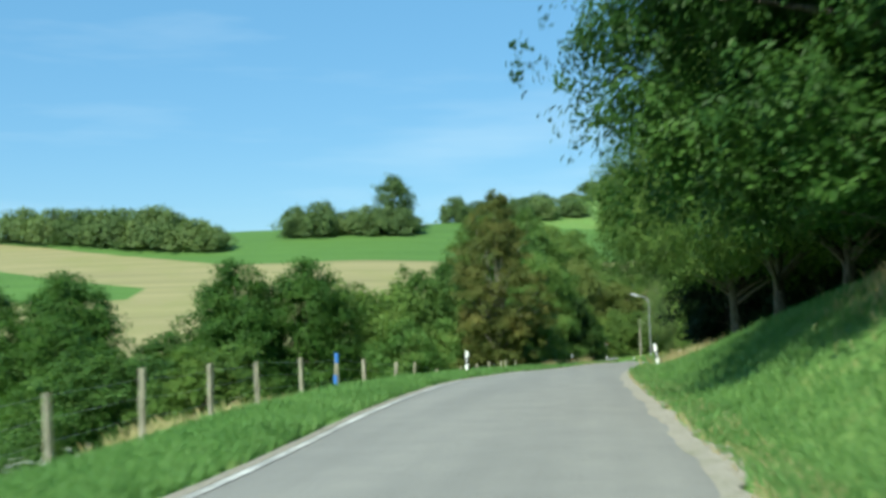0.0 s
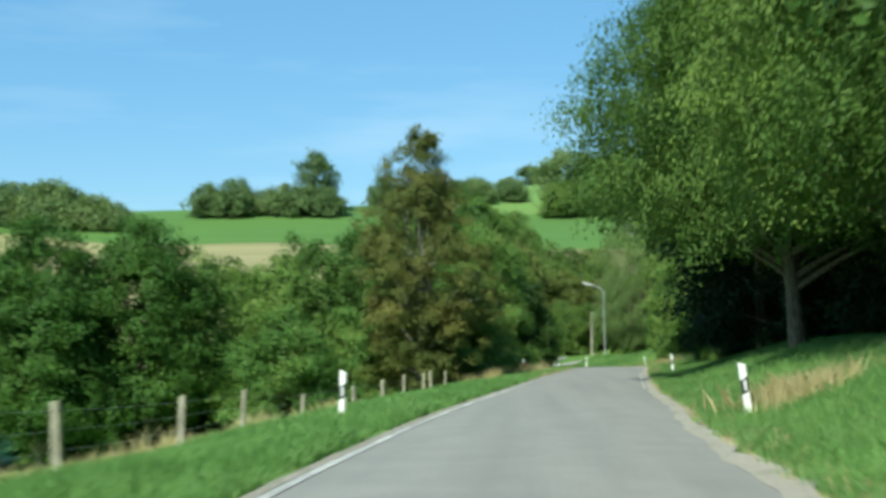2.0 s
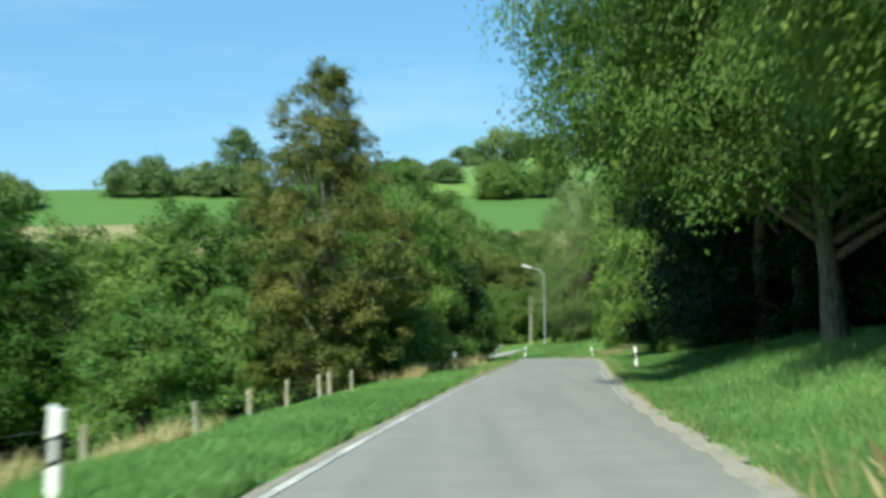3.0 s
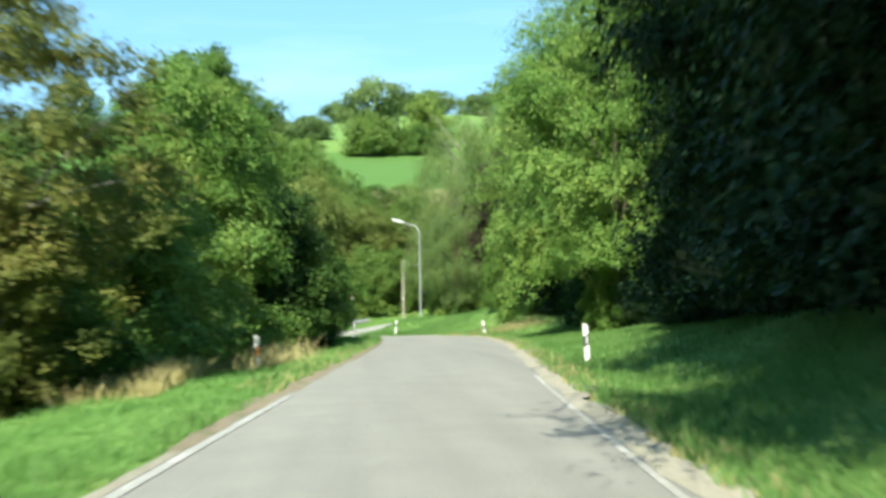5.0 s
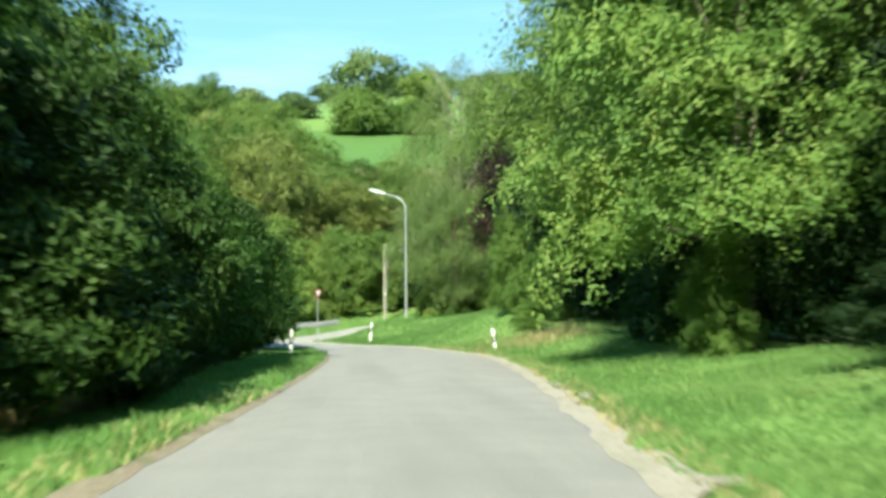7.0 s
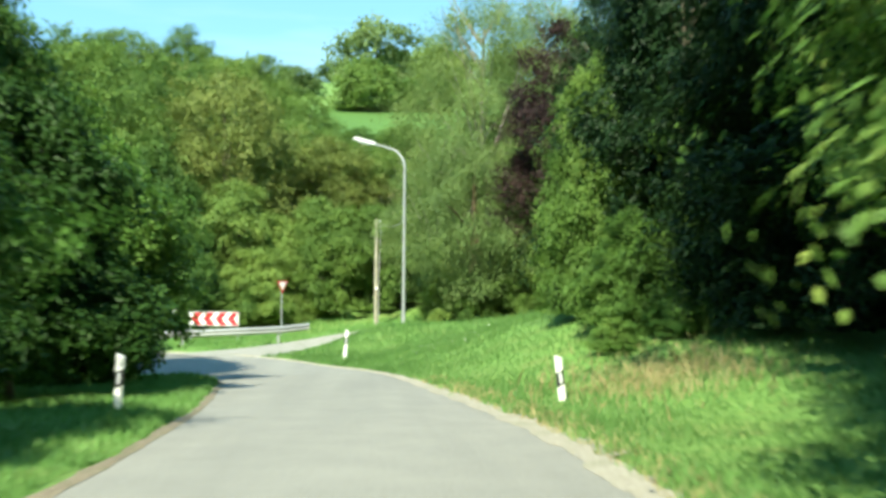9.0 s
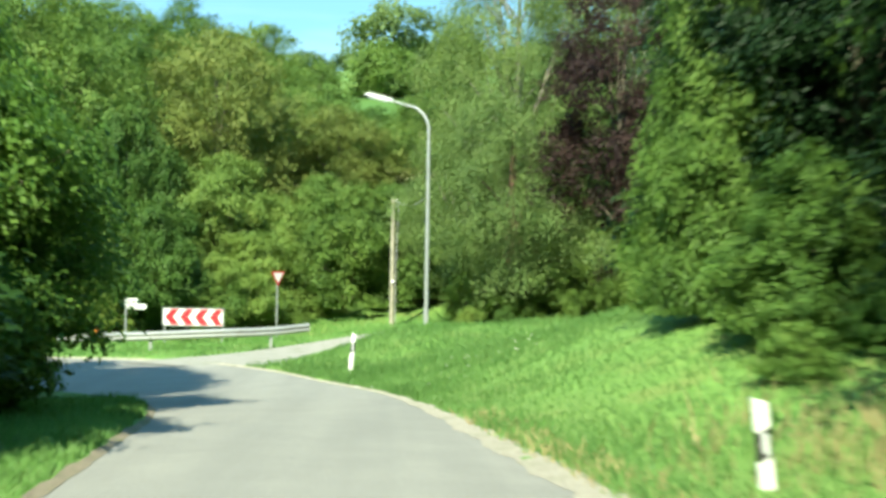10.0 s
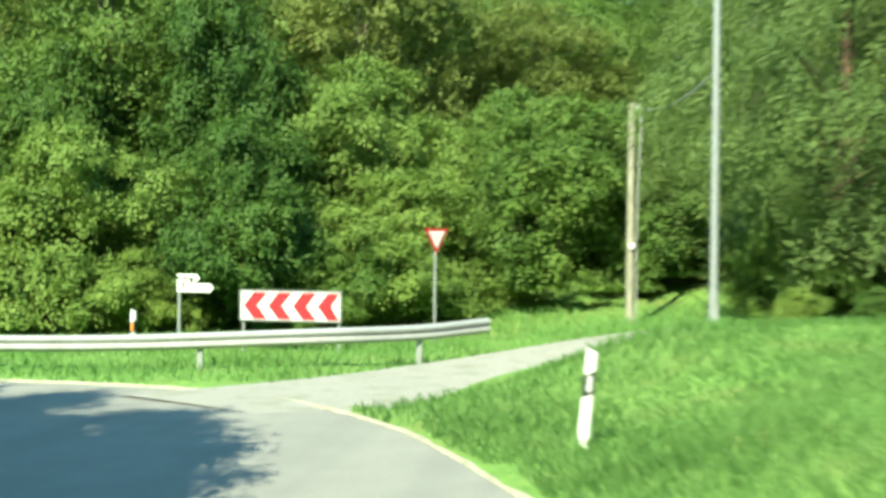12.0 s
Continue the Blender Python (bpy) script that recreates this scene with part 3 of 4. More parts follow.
    T = np.stack([wig[:, 0] + lean[0] * q, wig[:, 1] + lean[1] * q, -0.25 + q * (top + 0.25)], 1)
    R = trunk_r * (1.35 - 0.35 * np.minimum(1, q * 8)) * (1 - q * 0.82)
    pieces = [tube(T, R, 9)]
    for k in rng.choice(len(h), min(limbs, len(h)), replace=False):
        f = rng.uniform(0.25, 0.8)
        zs = min(C[k, 2] * f + 0.1, top * 0.9)
        s = np.array([np.interp(zs, T[:, 2], T[:, 0]), np.interp(zs, T[:, 2], T[:, 1]), zs])
        m = (s + C[k]) / 2 + np.array([0, 0, 0.12 * np.linalg.norm(C[k] - s)])
        u = np.linspace(0, 1, 6)[:, None]
        path = s * (1 - u) ** 2 + 2 * m * u * (1 - u) + C[k] * u ** 2
        r0 = trunk_r * (1 - 0.8 * zs / max(top, 1)) * 0.55
        pieces.append(tube(path, np.linspace(r0, 0.012, 6), 5))
    for k in range(bare):
        f = rng.uniform(0.55, 1.0)
        a0, z0 = rng.uniform(0, 6.28), crown_from + f * ch * 0.8
        e = np.array([np.cos(a0) * radius * 0.5, np.sin(a0) * radius * 0.5, z0 + ch * 0.2])
        s = np.array([lean[0] * f, lean[1] * f, z0])
        u = np.linspace(0, 1, 6)[:, None]
        pieces.append(tube(s + (e - s) * u + rng.normal(0, 0.12, (6, 3)) * u, np.linspace(0.07, 0.012, 6), 5))
    part("trunk", mesh_np("trunk", *join_np(pieces), [bark], True), None, ob)
    return ob


def at_ground(x, y, dz=0.0):
    return (x, y, gz(x, y) + dz)


def again(ob, x, y, turn, k=1.0, kz=None, label="", sink=0.0):
    """The same tree at another place, turned and grown."""
    m = Matrix.Translation(at_ground(x, y, -sink)) @ Matrix.Rotation(turn, 4, "Z") @ Matrix.Diagonal((k, k, kz or k, 1))
    c = copy_thing(ob, m)
    return tagged(c, label) if label else c


# --- the wood on the bank above the road
tree("oak_tree", at_ground(7.1, 20.2), "tall leafy oak leaning over the road from the grassy bank", "tree", 15.5, 6.2, 0.8, "dome",
           LEAF_OAK, 11, 330, 900, 0.13, 0.34, lean=(-1.7, 0.2), limbs=34, bunch=0.155, fringe=0.0, twig=12, rough=1.0, shell=0.35)
back_oak = tree("oak_tree", at_ground(7.9, 30.0), "tall leafy oak in the shade of the roadside wood", "tree", 15.0, 6.2, 2.6, "dome",
                LEAF_OAK, 16, 260, 90, 0.26, 0.3, limbs=26, bunch=0.18, fringe=0.03)
again(back_oak, 9.4, 38.0, 3.7, 0.95, 1.05, "tall leafy oak at the edge of the roadside wood")
again(back_oak, 15.0, 25.0, 0.4, 1.05, 1.1, "tall leafy oak at the back of the bank")
again(back_oak, 15.5, 52.0, 0.4, 1.05, 1.1, "tall leafy oak in the depth of the wood")
again(back_oak, 14.5, 18.0, 4.0, 1.05, 1.0, "tall leafy oak on top of the grassy bank")
again(back_oak, 14.5, 43.0, 0.9, 0.95, 1.0, "tall leafy oak in the shade of the roadside wood")
ash = tree("ash_tree", at_ground(6.2, 60.0), "tall ash with hanging green foliage at the wood's edge", "tree", 16.5, 5.8, 3.6, "dome",
           LEAF_ASH, 12, 620, 240, 0.145, 0.26, droop=0.8, limbs=34, bunch=0.15, lean=(-0.6, 0), fringe=0.03)
# Crown set high to throw shade on the verge ahead.
high_ash = tree("ash_tree", at_ground(6.7, 68.6), "tall bare-trunked ash, its high crown placed to cast shade", "tree", 16.0, 5.8, 6.9, "dome",
                LEAF_ASH, 18, 380, 190, 0.17, 0.24, limbs=24, bunch=0.17, fringe=0.03)
# Out of view: added only so its crown shades the leaning oak and bank.
again(high_ash, 6.3, 9.2, 1.0, 0.9, 0.95, "unseen tall ash, its high crown added to shade the bank")
again(ash, 7.0, 51.0, 5.0, 0.97, 1.0, "tall ash at the wood's edge above the verge")
again(ash, 8.4, 44.5, 2.2, 0.95, 1.0, "tall ash with a pale trunk inside the wood's edge")
# Stands in for trees in deep shade; the darkness is in the leaf colour.
shade = tree("yew_tree", at_ground(7.9, 73.4), "dense wood's-edge tree, foliage coloured near-black to stand for shade", "tree", 12.6, 4.0, 0.2, "dome",
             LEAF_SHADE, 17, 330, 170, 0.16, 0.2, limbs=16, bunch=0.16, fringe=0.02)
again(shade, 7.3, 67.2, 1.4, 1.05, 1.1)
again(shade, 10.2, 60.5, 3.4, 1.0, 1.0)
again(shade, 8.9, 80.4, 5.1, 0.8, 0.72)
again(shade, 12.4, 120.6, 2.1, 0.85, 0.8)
# Two more high crowns, added above the view to shade the trees beyond.
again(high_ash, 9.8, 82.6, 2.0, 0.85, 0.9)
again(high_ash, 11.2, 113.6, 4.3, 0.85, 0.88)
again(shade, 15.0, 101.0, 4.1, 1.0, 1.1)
again(ash, 11.8, 56.0, 3.3, 1.05, 1.05, "tall ash in the dark of the wood")
again(ash, 12.4, 65.0, 0.4, 1.0, 0.95, "tall ash in the dark of the wood")
again(ash, 17.0, 66.0, 5.6, 1.1, 1.1, "tall ash in the dark of the wood")
maple = tree("maple_tree", at_ground(10.5, 104.2), "sunlit maple with yellowish green foliage over the verge", "tree", 14.5, 4.9, 2.9, "dome",
             LEAF_LIME, 13, 125, 760, 0.135, 0.22, limbs=12, bunch=0.225, shell=0.42, lean=(-0.5, -0.3), fringe=0.03, droop=0.3)
again(maple, 12.8, 113.0, 1.9, 0.72, 0.82, "maple with dark hollow foliage above the grass")
again(maple, 16.5, 86.0, 4.4, 1.0, 1.0, "tall maple at the back of the wood")
# High crown added above the view to shade the foliage behind it.
again(high_ash, 12.2, 91.2, 5.2, 0.68, 0.92)
again(maple, 14.2, 80.5, 5.4, 0.9, 0.9, "maple behind the shaded verge")
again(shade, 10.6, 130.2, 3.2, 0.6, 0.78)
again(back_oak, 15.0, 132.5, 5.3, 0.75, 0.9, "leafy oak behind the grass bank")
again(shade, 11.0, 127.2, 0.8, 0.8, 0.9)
again(back_oak, 17.0, 108.0, 5.5, 1.0, 1.05, "tall leafy oak at the back of the wood")
again(back_oak, 16.0, 121.0, 3.6, 0.9, 0.95, "tall leafy oak at the back of the wood")
again(back_oak, 18.0, 95.0, 1.0, 1.0, 1.1, "tall leafy oak at the back of the wood")
holly = tree("shade_shrub", at_ground(14.0, 91.5), "dark green shrub under the trees at the wood's edge", "shrub", 4.6, 2.4, 0.0, "bush",
             LEAF_DARK, 14, 110, 90, 0.22, 0.07, limbs=10, bunch=0.2)
for x, y, a, k in ((10.8, 74.0, 1.0, 0.9), (14.5, 86.0, 2.0, 1.0), (13.5, 62.0, 3.0, 1.0), (12.8, 50.0, 4.0, 0.9), (13.5, 97.0, 5.0, 1.0), (14.0, 108.0, 0.5, 1.1),
                   (12.5, 36.0, 2.5, 0.9), (14.5, 119.0, 4.5, 1.2), (13.8, 128.0, 3.5, 1.1), (15.0, 40.0, 5.5, 1.3), (16.0, 70.0, 0.2, 1.3), (16.5, 82.0, 1.2, 1.3)):
    again(holly, x + 0.8, y, a, k)
# Dark-leaved shrubs added in the maples' hollows; their colour stands for shade.
for x, y, a in ((14.4, 100.0, 0.6), (15.8, 97.5, 2.2), (10.8, 110.4, 3.8)):
    again(holly, x, y, a, 0.75)
# Low copies fill the hollows; their near-black colour stands for shade.
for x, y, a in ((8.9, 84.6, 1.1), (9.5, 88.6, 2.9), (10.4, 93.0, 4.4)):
    again(shade, x, y, a, 0.45, 0.28, "low wood's-edge shrub, foliage coloured near-black to stand for shade")
tree("copper_beech", at_ground(11.8, 151.4), "dark purple copper-leaved tree behind the grass bank", "tree", 13.0, 3.1, 1.6, "oval",
            LEAF_PLUM, 15, 170, 170, 0.14, 0.2, limbs=6, bunch=0.2, fringe=0.2)
again(maple, 10.6, 137.0, 0.7, 0.32, 0.26, "small bright green maple beside the copper shrub", 0.2)

# --- the row of trees and shrubs below the road
tree("rowan_tree", at_ground(-6.9, 75.5), "rowan with rusty orange and green autumn foliage", "tree", 11.8, 3.0, 0.3, "flame",
             LEAF_RUST, 21, 400, 190, 0.115, 0.13, BARK_PALE, limbs=60, bunch=0.125, fringe=0.2, rough=1.4, shell=0.12)
alder = tree("alder_tree", at_ground(-22.5, 71.5), "bushy green alder beyond the pasture fence", "tree", 10.9, 3.6, 2.0, "dome",
             LEAF_ALDER, 22, 210, 210, 0.18, 0.15, BARK_PALE, limbs=18, bunch=0.19)
again(alder, -18.6, 73.5, 1.2, 0.95, 0.95)
again(alder, -29.0, 77.0, 2.6, 0.9, 0.62)
again(alder, -35.5, 76.0, 0.6, 1.2, 1.0)
again(alder, -42.5, 77.0, 4.0, 1.2, 1.0)
again(alder, -31.5, 66.0, 4.4, 0.9, 0.72)
hazel = tree("hazel_shrub", at_ground(-13.2, 75.6), "dense green hazel shrub beyond the pasture fence", "shrub", 7.6, 3.2, 0.0, "bush",
             LEAF_HAZEL, 24, 190, 190, 0.17, 0.08, limbs=12, bunch=0.19)
for x, y, a, k, kz in ((-16.5, 38.0, 1.3, 0.95, 0.6), (-12.8, 37.0, 2.9, 0.65, 0.42), (-20.5, 45.0, 4.1, 1.0, 0.75), (-13.6, 43.0, 5.3, 0.6, 0.5)):
    again(hazel, x, y, a, k, kz, "low green hazel shrub in the pasture")
thorn = tree("thorn_shrub", at_ground(-2.8, 119.5), "dark dense hawthorn shrub crowding the road edge", "shrub", 5.4, 2.3, 0.8, "bush",
             LEAF_THORN, 25, 110, 260, 0.16, 0.08, limbs=12, bunch=0.19)
birch = tree("birch_tree", at_ground(-4.9, 88.2), "tall birch with pale trunk and light green foliage", "tree", 8.3, 2.7, 1.2, "oval",
             LEAF_LIME, 23, 150, 300, 0.14, 0.15, BARK_PALE, droop=0.6, limbs=26, bunch=0.17)
for y, x, a, k, kz in ((92.0, -3.2, 0.6, 1.0, 0.9), (96.5, -3.5, 1.9, 1.05, 1.1), (101.8, -3.5, 3.0, 1.05, 1.15), (95.0, -1.9, 2.2, 0.42, 0.24), (99.5, -1.9, 3.6, 0.4, 0.26)):
    again(thorn, x, y, a, k, kz)
again(birch, -9.4, 85.5, 2.4, 0.85, 0.8, "birch with light green foliage behind the roadside shrubs")
hornbeam = tree("hornbeam_tree", at_ground(-5.6, 104.0), "tall dark hornbeam beside the road", "tree", 12.0, 3.0, 1.6, "oval",
                LEAF_HAZEL, 28, 150, 280, 0.15, 0.17, limbs=18, bunch=0.18)
# Hazel mesh added in place of the maple's foliage that hangs low here.
again(hazel, 9.7, 103.5, 2.2, 0.30, 0.42, "hazel copy standing in for the maple's low hanging foliage")
again(hazel, 8.5, 126.6, 3.2, 0.38, 0.78, "tall hazel with sunlit boughs above the grass")
again(hazel, 10.2, 126.4, 0.6, 0.4, 0.3, "bright green hazel shrub on the grass bank")
again(hazel, 8.9, 123.4, 2.6, 0.42, 0.32, "low bright green hazel shrub on the grass bank")
for x, y, a, k, kz in ((-12.5, 79.0, 1.0, 1.0, 1.1), (-17.5, 82.0, 2.0, 1.1, 1.1), (-11.0, 86.0, 3.0, 1.0, 1.15), (-24.5, 80.0, 5.0, 1.1, 1.2)):
    again(hazel, x, y, a, k, kz)
hawthorn = tree("hawthorn_tree", at_ground(-3.2, 125.5), "tall dark hawthorn at the inside of the bend", "tree", 5.2, 2.8, 0.0, "oval",
                LEAF_ALDER, 27, 300, 150, 0.15, 0.14, limbs=16, bunch=0.18)
again(hawthorn, -3.3, 106.5, 4.4, 0.86, 1.0)
again(hawthorn, -2.9, 111.5, 5.2, 0.86, 0.84)
again(hawthorn, -4.9, 130.8, 4.0, 1.05, 1.45)
again(hawthorn, -6.6, 118.0, 2.0, 1.05, 1.15)
again(hornbeam, -6.4, 99.0, 3.0, 0.9, 0.9)
again(hornbeam, -5.4, 94.6, 4.6, 0.9, 0.74)
again(hornbeam, -7.2, 113.5, 1.2, 0.95, 0.85)
again(hornbeam, -8.4, 124.6, 2.2, 1.0, 1.1)
again(hornbeam, -10.6, 129.0, 5.0, 1.0, 1.0)
for x, y, a, k, kz in ((-12.0, 132.8, 0.7, 1.0, 1.0), (-9.4, 131.6, 2.9, 0.95, 0.97), (-7.2, 129.8, 4.1, 0.85, 0.95)):
    again(hornbeam, x, y, a, k, kz, "tall dark hornbeam at the inside of the bend")
again(thorn, -12.5, 130.0, 5.1, 1.4, 1.5)
again(thorn, -6.2, 132.0, 0.9, 0.75, 0.57)
again(hawthorn, -7.6, 131.0, 1.9, 1.15, 1.2)
again(hawthorn, -11.5, 133.6, 3.9, 1.15, 1.15)
bramble = tree("bramble_shrub", at_ground(-5.6, 82.0), "green bramble and elder thicket along the verge", "shrub", 4.8, 2.6, 0.0, "bush",
               LEAF_LIME, 26, 120, 270, 0.135, 0.06, limbs=14, bunch=0.23, shell=0.4, rough=1.5, fringe=0.2)
again(bramble, -4.6, 86.0, 1.6, 0.75, 0.7)
lime_bush = tree("elder_shrub", at_ground(-12.2, 71.5), "yellowish green elder shrub behind the pasture fence", "shrub", 5.0, 2.6, 0.0, "bush",
                 LEAF_LIME, 29, 190, 190, 0.13, 0.06, limbs=12, bunch=0.18, fringe=0.25)
# Added to fill the shaded hollow under the alders with dark leaf colour.
for x, y, a, k in ((-17.4, 77.5, 0.8, 1.0), (-15.4, 78.2, 2.2, 0.95), (-20.6, 77.8, 3.9, 1.0)):
    again(holly, x, y, a, k, 0.8, "dark green shrub added to deepen the hollow under the alders")
again(lime_bush, -10.2, 75.0, 2.0, 0.8, 0.9)
again(bramble, -9.0, 80.0, 4.3, 1.1, 1.2)

for x, y, a, k, kz in ((9.4, 121.6, 2.4, 0.24, 0.18), (8.1, 121.6, 0.9, 0.22, 0.13), (8.9, 123.8, 4.0, 0.28, 0.2)):
    again(lime_bush, x, y, a, k, kz, "low yellowish green weeds at the foot of the trees")

# --- the wooded slope behind the junction
wood_a = tree("slope_tree", at_ground(-12.0, 163.0), "broad green tree on the wooded slope", "tree", 12.4, 5.0, 0.0, "round",
              LEAF_SLOPE, 31, 280, 180, 0.165, 0.2, limbs=16, bunch=0.17, group="trees on the wooded slope")
wood_b = tree("slope_tree", at_ground(-4.5, 165.5), "olive and ochre tree on the wooded slope", "tree", 11.2, 4.6, 0.0, "oval",
              LEAF_OLIVE, 32, 280, 180, 0.165, 0.2, limbs=16, bunch=0.17, group="trees on the wooded slope")
wood_c = tree("slope_tree", at_ground(-20.0, 160.0), "dark green tree on the wooded slope", "tree", 12.4, 4.8, 0.0, "oval",
              LEAF_ASH, 33, 280, 180, 0.165, 0.2, limbs=16, bunch=0.17, group="trees on the wooded slope")
for src, x, y, a, k, kz in ((wood_b, -16.0, 170.0, 3.0, 1.0, 1.0), 
                            (wood_c, -8.5, 172.5, 5.0, 1.0, 0.9), (wood_a, -1.0, 172.0, 2.7, 0.85, 0.62),
                            (wood_b, 1.2, 167.0, 1.3, 0.7, 0.66), (wood_a, 5.6, 170.0, 4.6, 0.65, 0.62), (wood_c, -0.8, 179.0, 2.2, 0.75, 0.72),
                            (wood_a, -9.6, 208.0, 2.0, 0.8, 0.78), (wood_c, -13.8, 213.0, 0.9, 0.9, 0.98), (wood_a, -18.6, 210.0, 3.9, 0.95, 0.92), (wood_c, -22.5, 206.0, 5.6, 0.9, 0.95),
                            (wood_b, -12.0, 197.0, 4.4, 0.9, 0.85), (wood_c, -18.0, 195.0, 1.6, 1.0, 0.9), (wood_a, -5.6, 196.0, 0.2, 0.7, 0.85), (wood_c, -3.0, 199.0, 5.2, 0.5, 0.6), (wood_c, 2.6, 201.0, 1.2, 0.6, 0.36), (wood_a, 6.4, 200.0, 3.4, 0.6, 0.36), (wood_b, -10.0, 185.0, 3.3, 0.9, 0.75), (wood_a, -17.0, 183.0, 2.9, 1.0, 0.85)):
    again(src, x, y, a, k, kz)
slope_bush = tree("slope_shrub", at_ground(-9.5, 154.2), "bright green shrub at the foot of the wooded slope", "shrub", 4.6, 2.6, 0.0, "bush",
                  LEAF_SLOPE, 34, 240, 230, 0.125, 0.07, limbs=8, bunch=0.16, fringe=0.3, rough=2.0, group="shrubs at the foot of the slope")
dark_bush = tree("slope_shrub", at_ground(-5.2, 154.6), "dark green shrub at the foot of the wooded slope", "shrub", 4.8, 2.6, 0.0, "bush",
                 LEAF_ASH, 35, 240, 230, 0.125, 0.07, limbs=8, bunch=0.16, fringe=0.3, rough=2.0, group="shrubs at the foot of the slope")
for src, x, y, a, k, kz in ((slope_bush, -1.6, 155.6, 1.0, 0.85, 0.75), (slope_bush, -7.4, 153.4, 2.6, 0.5, 0.42), (dark_bush, -3.2, 153.6, 0.7, 0.45, 0.4), (slope_bush, -11.6, 153.2, 5.2, 0.5, 0.45), (dark_bush, -15.4, 153.0, 1.9, 0.55, 0.5), (dark_bush, 2.2, 157.8, 2.0, 1.0, 1.0), (slope_bush, 5.6, 159.0, 3.0, 0.95, 0.9), (dark_bush, -13.6, 154.4, 4.0, 1.0, 1.0),
                            (slope_bush, -18.0, 155.0, 5.0, 1.1, 1.05), (dark_bush, -11.5, 158.5, 2.1, 1.0, 1.3), (slope_bush, -15.5, 158.0, 0.3, 1.1, 1.7), (slope_bush, 3.6, 162.5, 2.4, 0.9, 0.9), (dark_bush, -23.0, 155.0, 0.5, 1.2, 1.1),
                            (dark_bush, -7.4, 159.6, 3.5, 1.0, 1.6), (slope_bush, -3.2, 160.4, 4.5, 1.1, 1.2), (slope_bush, 0.8, 161.5, 5.5, 1.0, 1.0)):
    again(src, x, y, a, k, kz)
willow = tree("willow_tree", at_ground(9.4, 163.0), "tall grey-green willow with hanging boughs and bare pale limbs", "tree", 16.6, 4.6, 0.8, "oval",
              LEAF_WILLOW, 36, 340, 200, 0.15, 0.3, BARK_PALE, droop=1.6, limbs=22, bunch=0.17, bare=8)
again(willow, 14.5, 159.0, 2.0, 1.0, 0.95)
again(willow, 6.8, 158.2, 4.0, 0.62, 0.5, "young willow with hanging boughs behind the wooden pole")
again(willow, 20.0, 155.0, 1.0, 1.05, 1.0)
again(willow, 14.0, 171.0, 3.0, 1.0, 1.0)
for x, y, a, k, kz in ((7.2, 151.8, 0.4, 0.5, 0.5), (9.9, 151.2, 1.0, 0.6, 0.62), (12.6, 150.6, 2.0, 0.7, 0.75)):
    again(dark_bush, x, y, a, k, kz, "low dark green shrub beside the farm track")
again(dark_bush, 16.2, 152.6, 2.8, 1.0, 1.0)
for x, y, a in ((14.2, 156.0, 0.4), (18.5, 156.5, 1.7), (10.8, 158.0, 3.3)):
    again(dark_bush, x, y, a, 1.0, 1.1, "dark green shrub under the willows")
again(wood_c, 22.0, 149.0, 4.0, 1.0, 1.0, "dark green tree over the farm track")
again(holly, 17.0, 137.0, 4.0, 1.2)
again(back_oak, 20.0, 133.0, 2.0, 0.8, 0.8, "leafy oak at the back of the grass bank")
for x, y, k in ((6.2, 147.0, 0.17), (7.3, 146.4, 0.14)):
    again(slope_bush, x, y, x * 2, k, k, "knee-high green weed tuft in the grass")
tree("forked_tree", at_ground(8.1, 152.2), "thick reddish-brown forked trunk under hanging foliage", "tree", 8.4, 3.4, 1.8, "dome",
              LEAF_WILLOW, 37, 190, 300, 0.115, 0.36, BARK_RED, droop=1.0, limbs=12, bunch=0.17, rough=1.9, fringe=0.25)

# --- the far slope: hedges, copses and the wood on the brow
far_a = tree("field_tree", at_ground(4.6, 281.0), "dark rounded tree on the brow behind a hedge", "tree", 12.0, 6.6, 2.0, "round",
             LEAF_FAR_HAZE, 41, 90, 45, 0.7, 0.3, limbs=14, bunch=0.2)
hedge_bush = tree("field_hedge_shrub", at_ground(3.6, 267.0), "rounded green hedge shrub above the crop field", "shrub", 7.0, 5.4, 0.0, "bush",
                  LEAF_ASH, 42, 130, 70, 0.5, 0.1, limbs=6, bunch=0.2)
far_bush = tree("field_shrub", at_ground(-66.0, 256.0), "grey-green hedge shrub on the field edge", "shrub", 6.0, 4.6, 0.0, "bush",
                LEAF_FAR_HAZE, 43, 100, 60, 0.5, 0.1, limbs=6, bunch=0.22, group="hedge on the far field")
poplar = tree("poplar_tree", at_ground(-45.5, 258.0), "tall grey-green poplar in the field hedge", "tree", 12.0, 4.3, 1.5, "oval",
              LEAF_FAR_HAZE, 44, 110, 60, 0.5, 0.2, limbs=14, bunch=0.22)
for x, y, a, k, kz in ((-61.0, 255.0, 1.0, 1.1, 1.15), (-56.0, 257.0, 2.0, 0.9, 0.75), (-51.5, 256.0, 3.0, 0.95, 0.95), (-47.0, 254.0, 4.0, 0.9, 0.9), (-42.5, 254.0, 5.0, 0.8, 0.9)):
    again(far_bush, x, y, a, k, kz)
for x, y, a, k, kz in ((-34.0, 274.0, 1.0, 0.8, 0.9), (-29.5, 276.0, 2.0, 0.8, 0.7), (-25.0, 279.0, 3.0, 0.9, 0.8), (-20.0, 282.0, 4.0, 0.9, 0.8), (-15.0, 285.0, 5.0, 0.9, 0.8), (-8.0, 292.0, 5.0, 0.9, 0.7)):
    again(far_bush, x, y, a, k, kz)
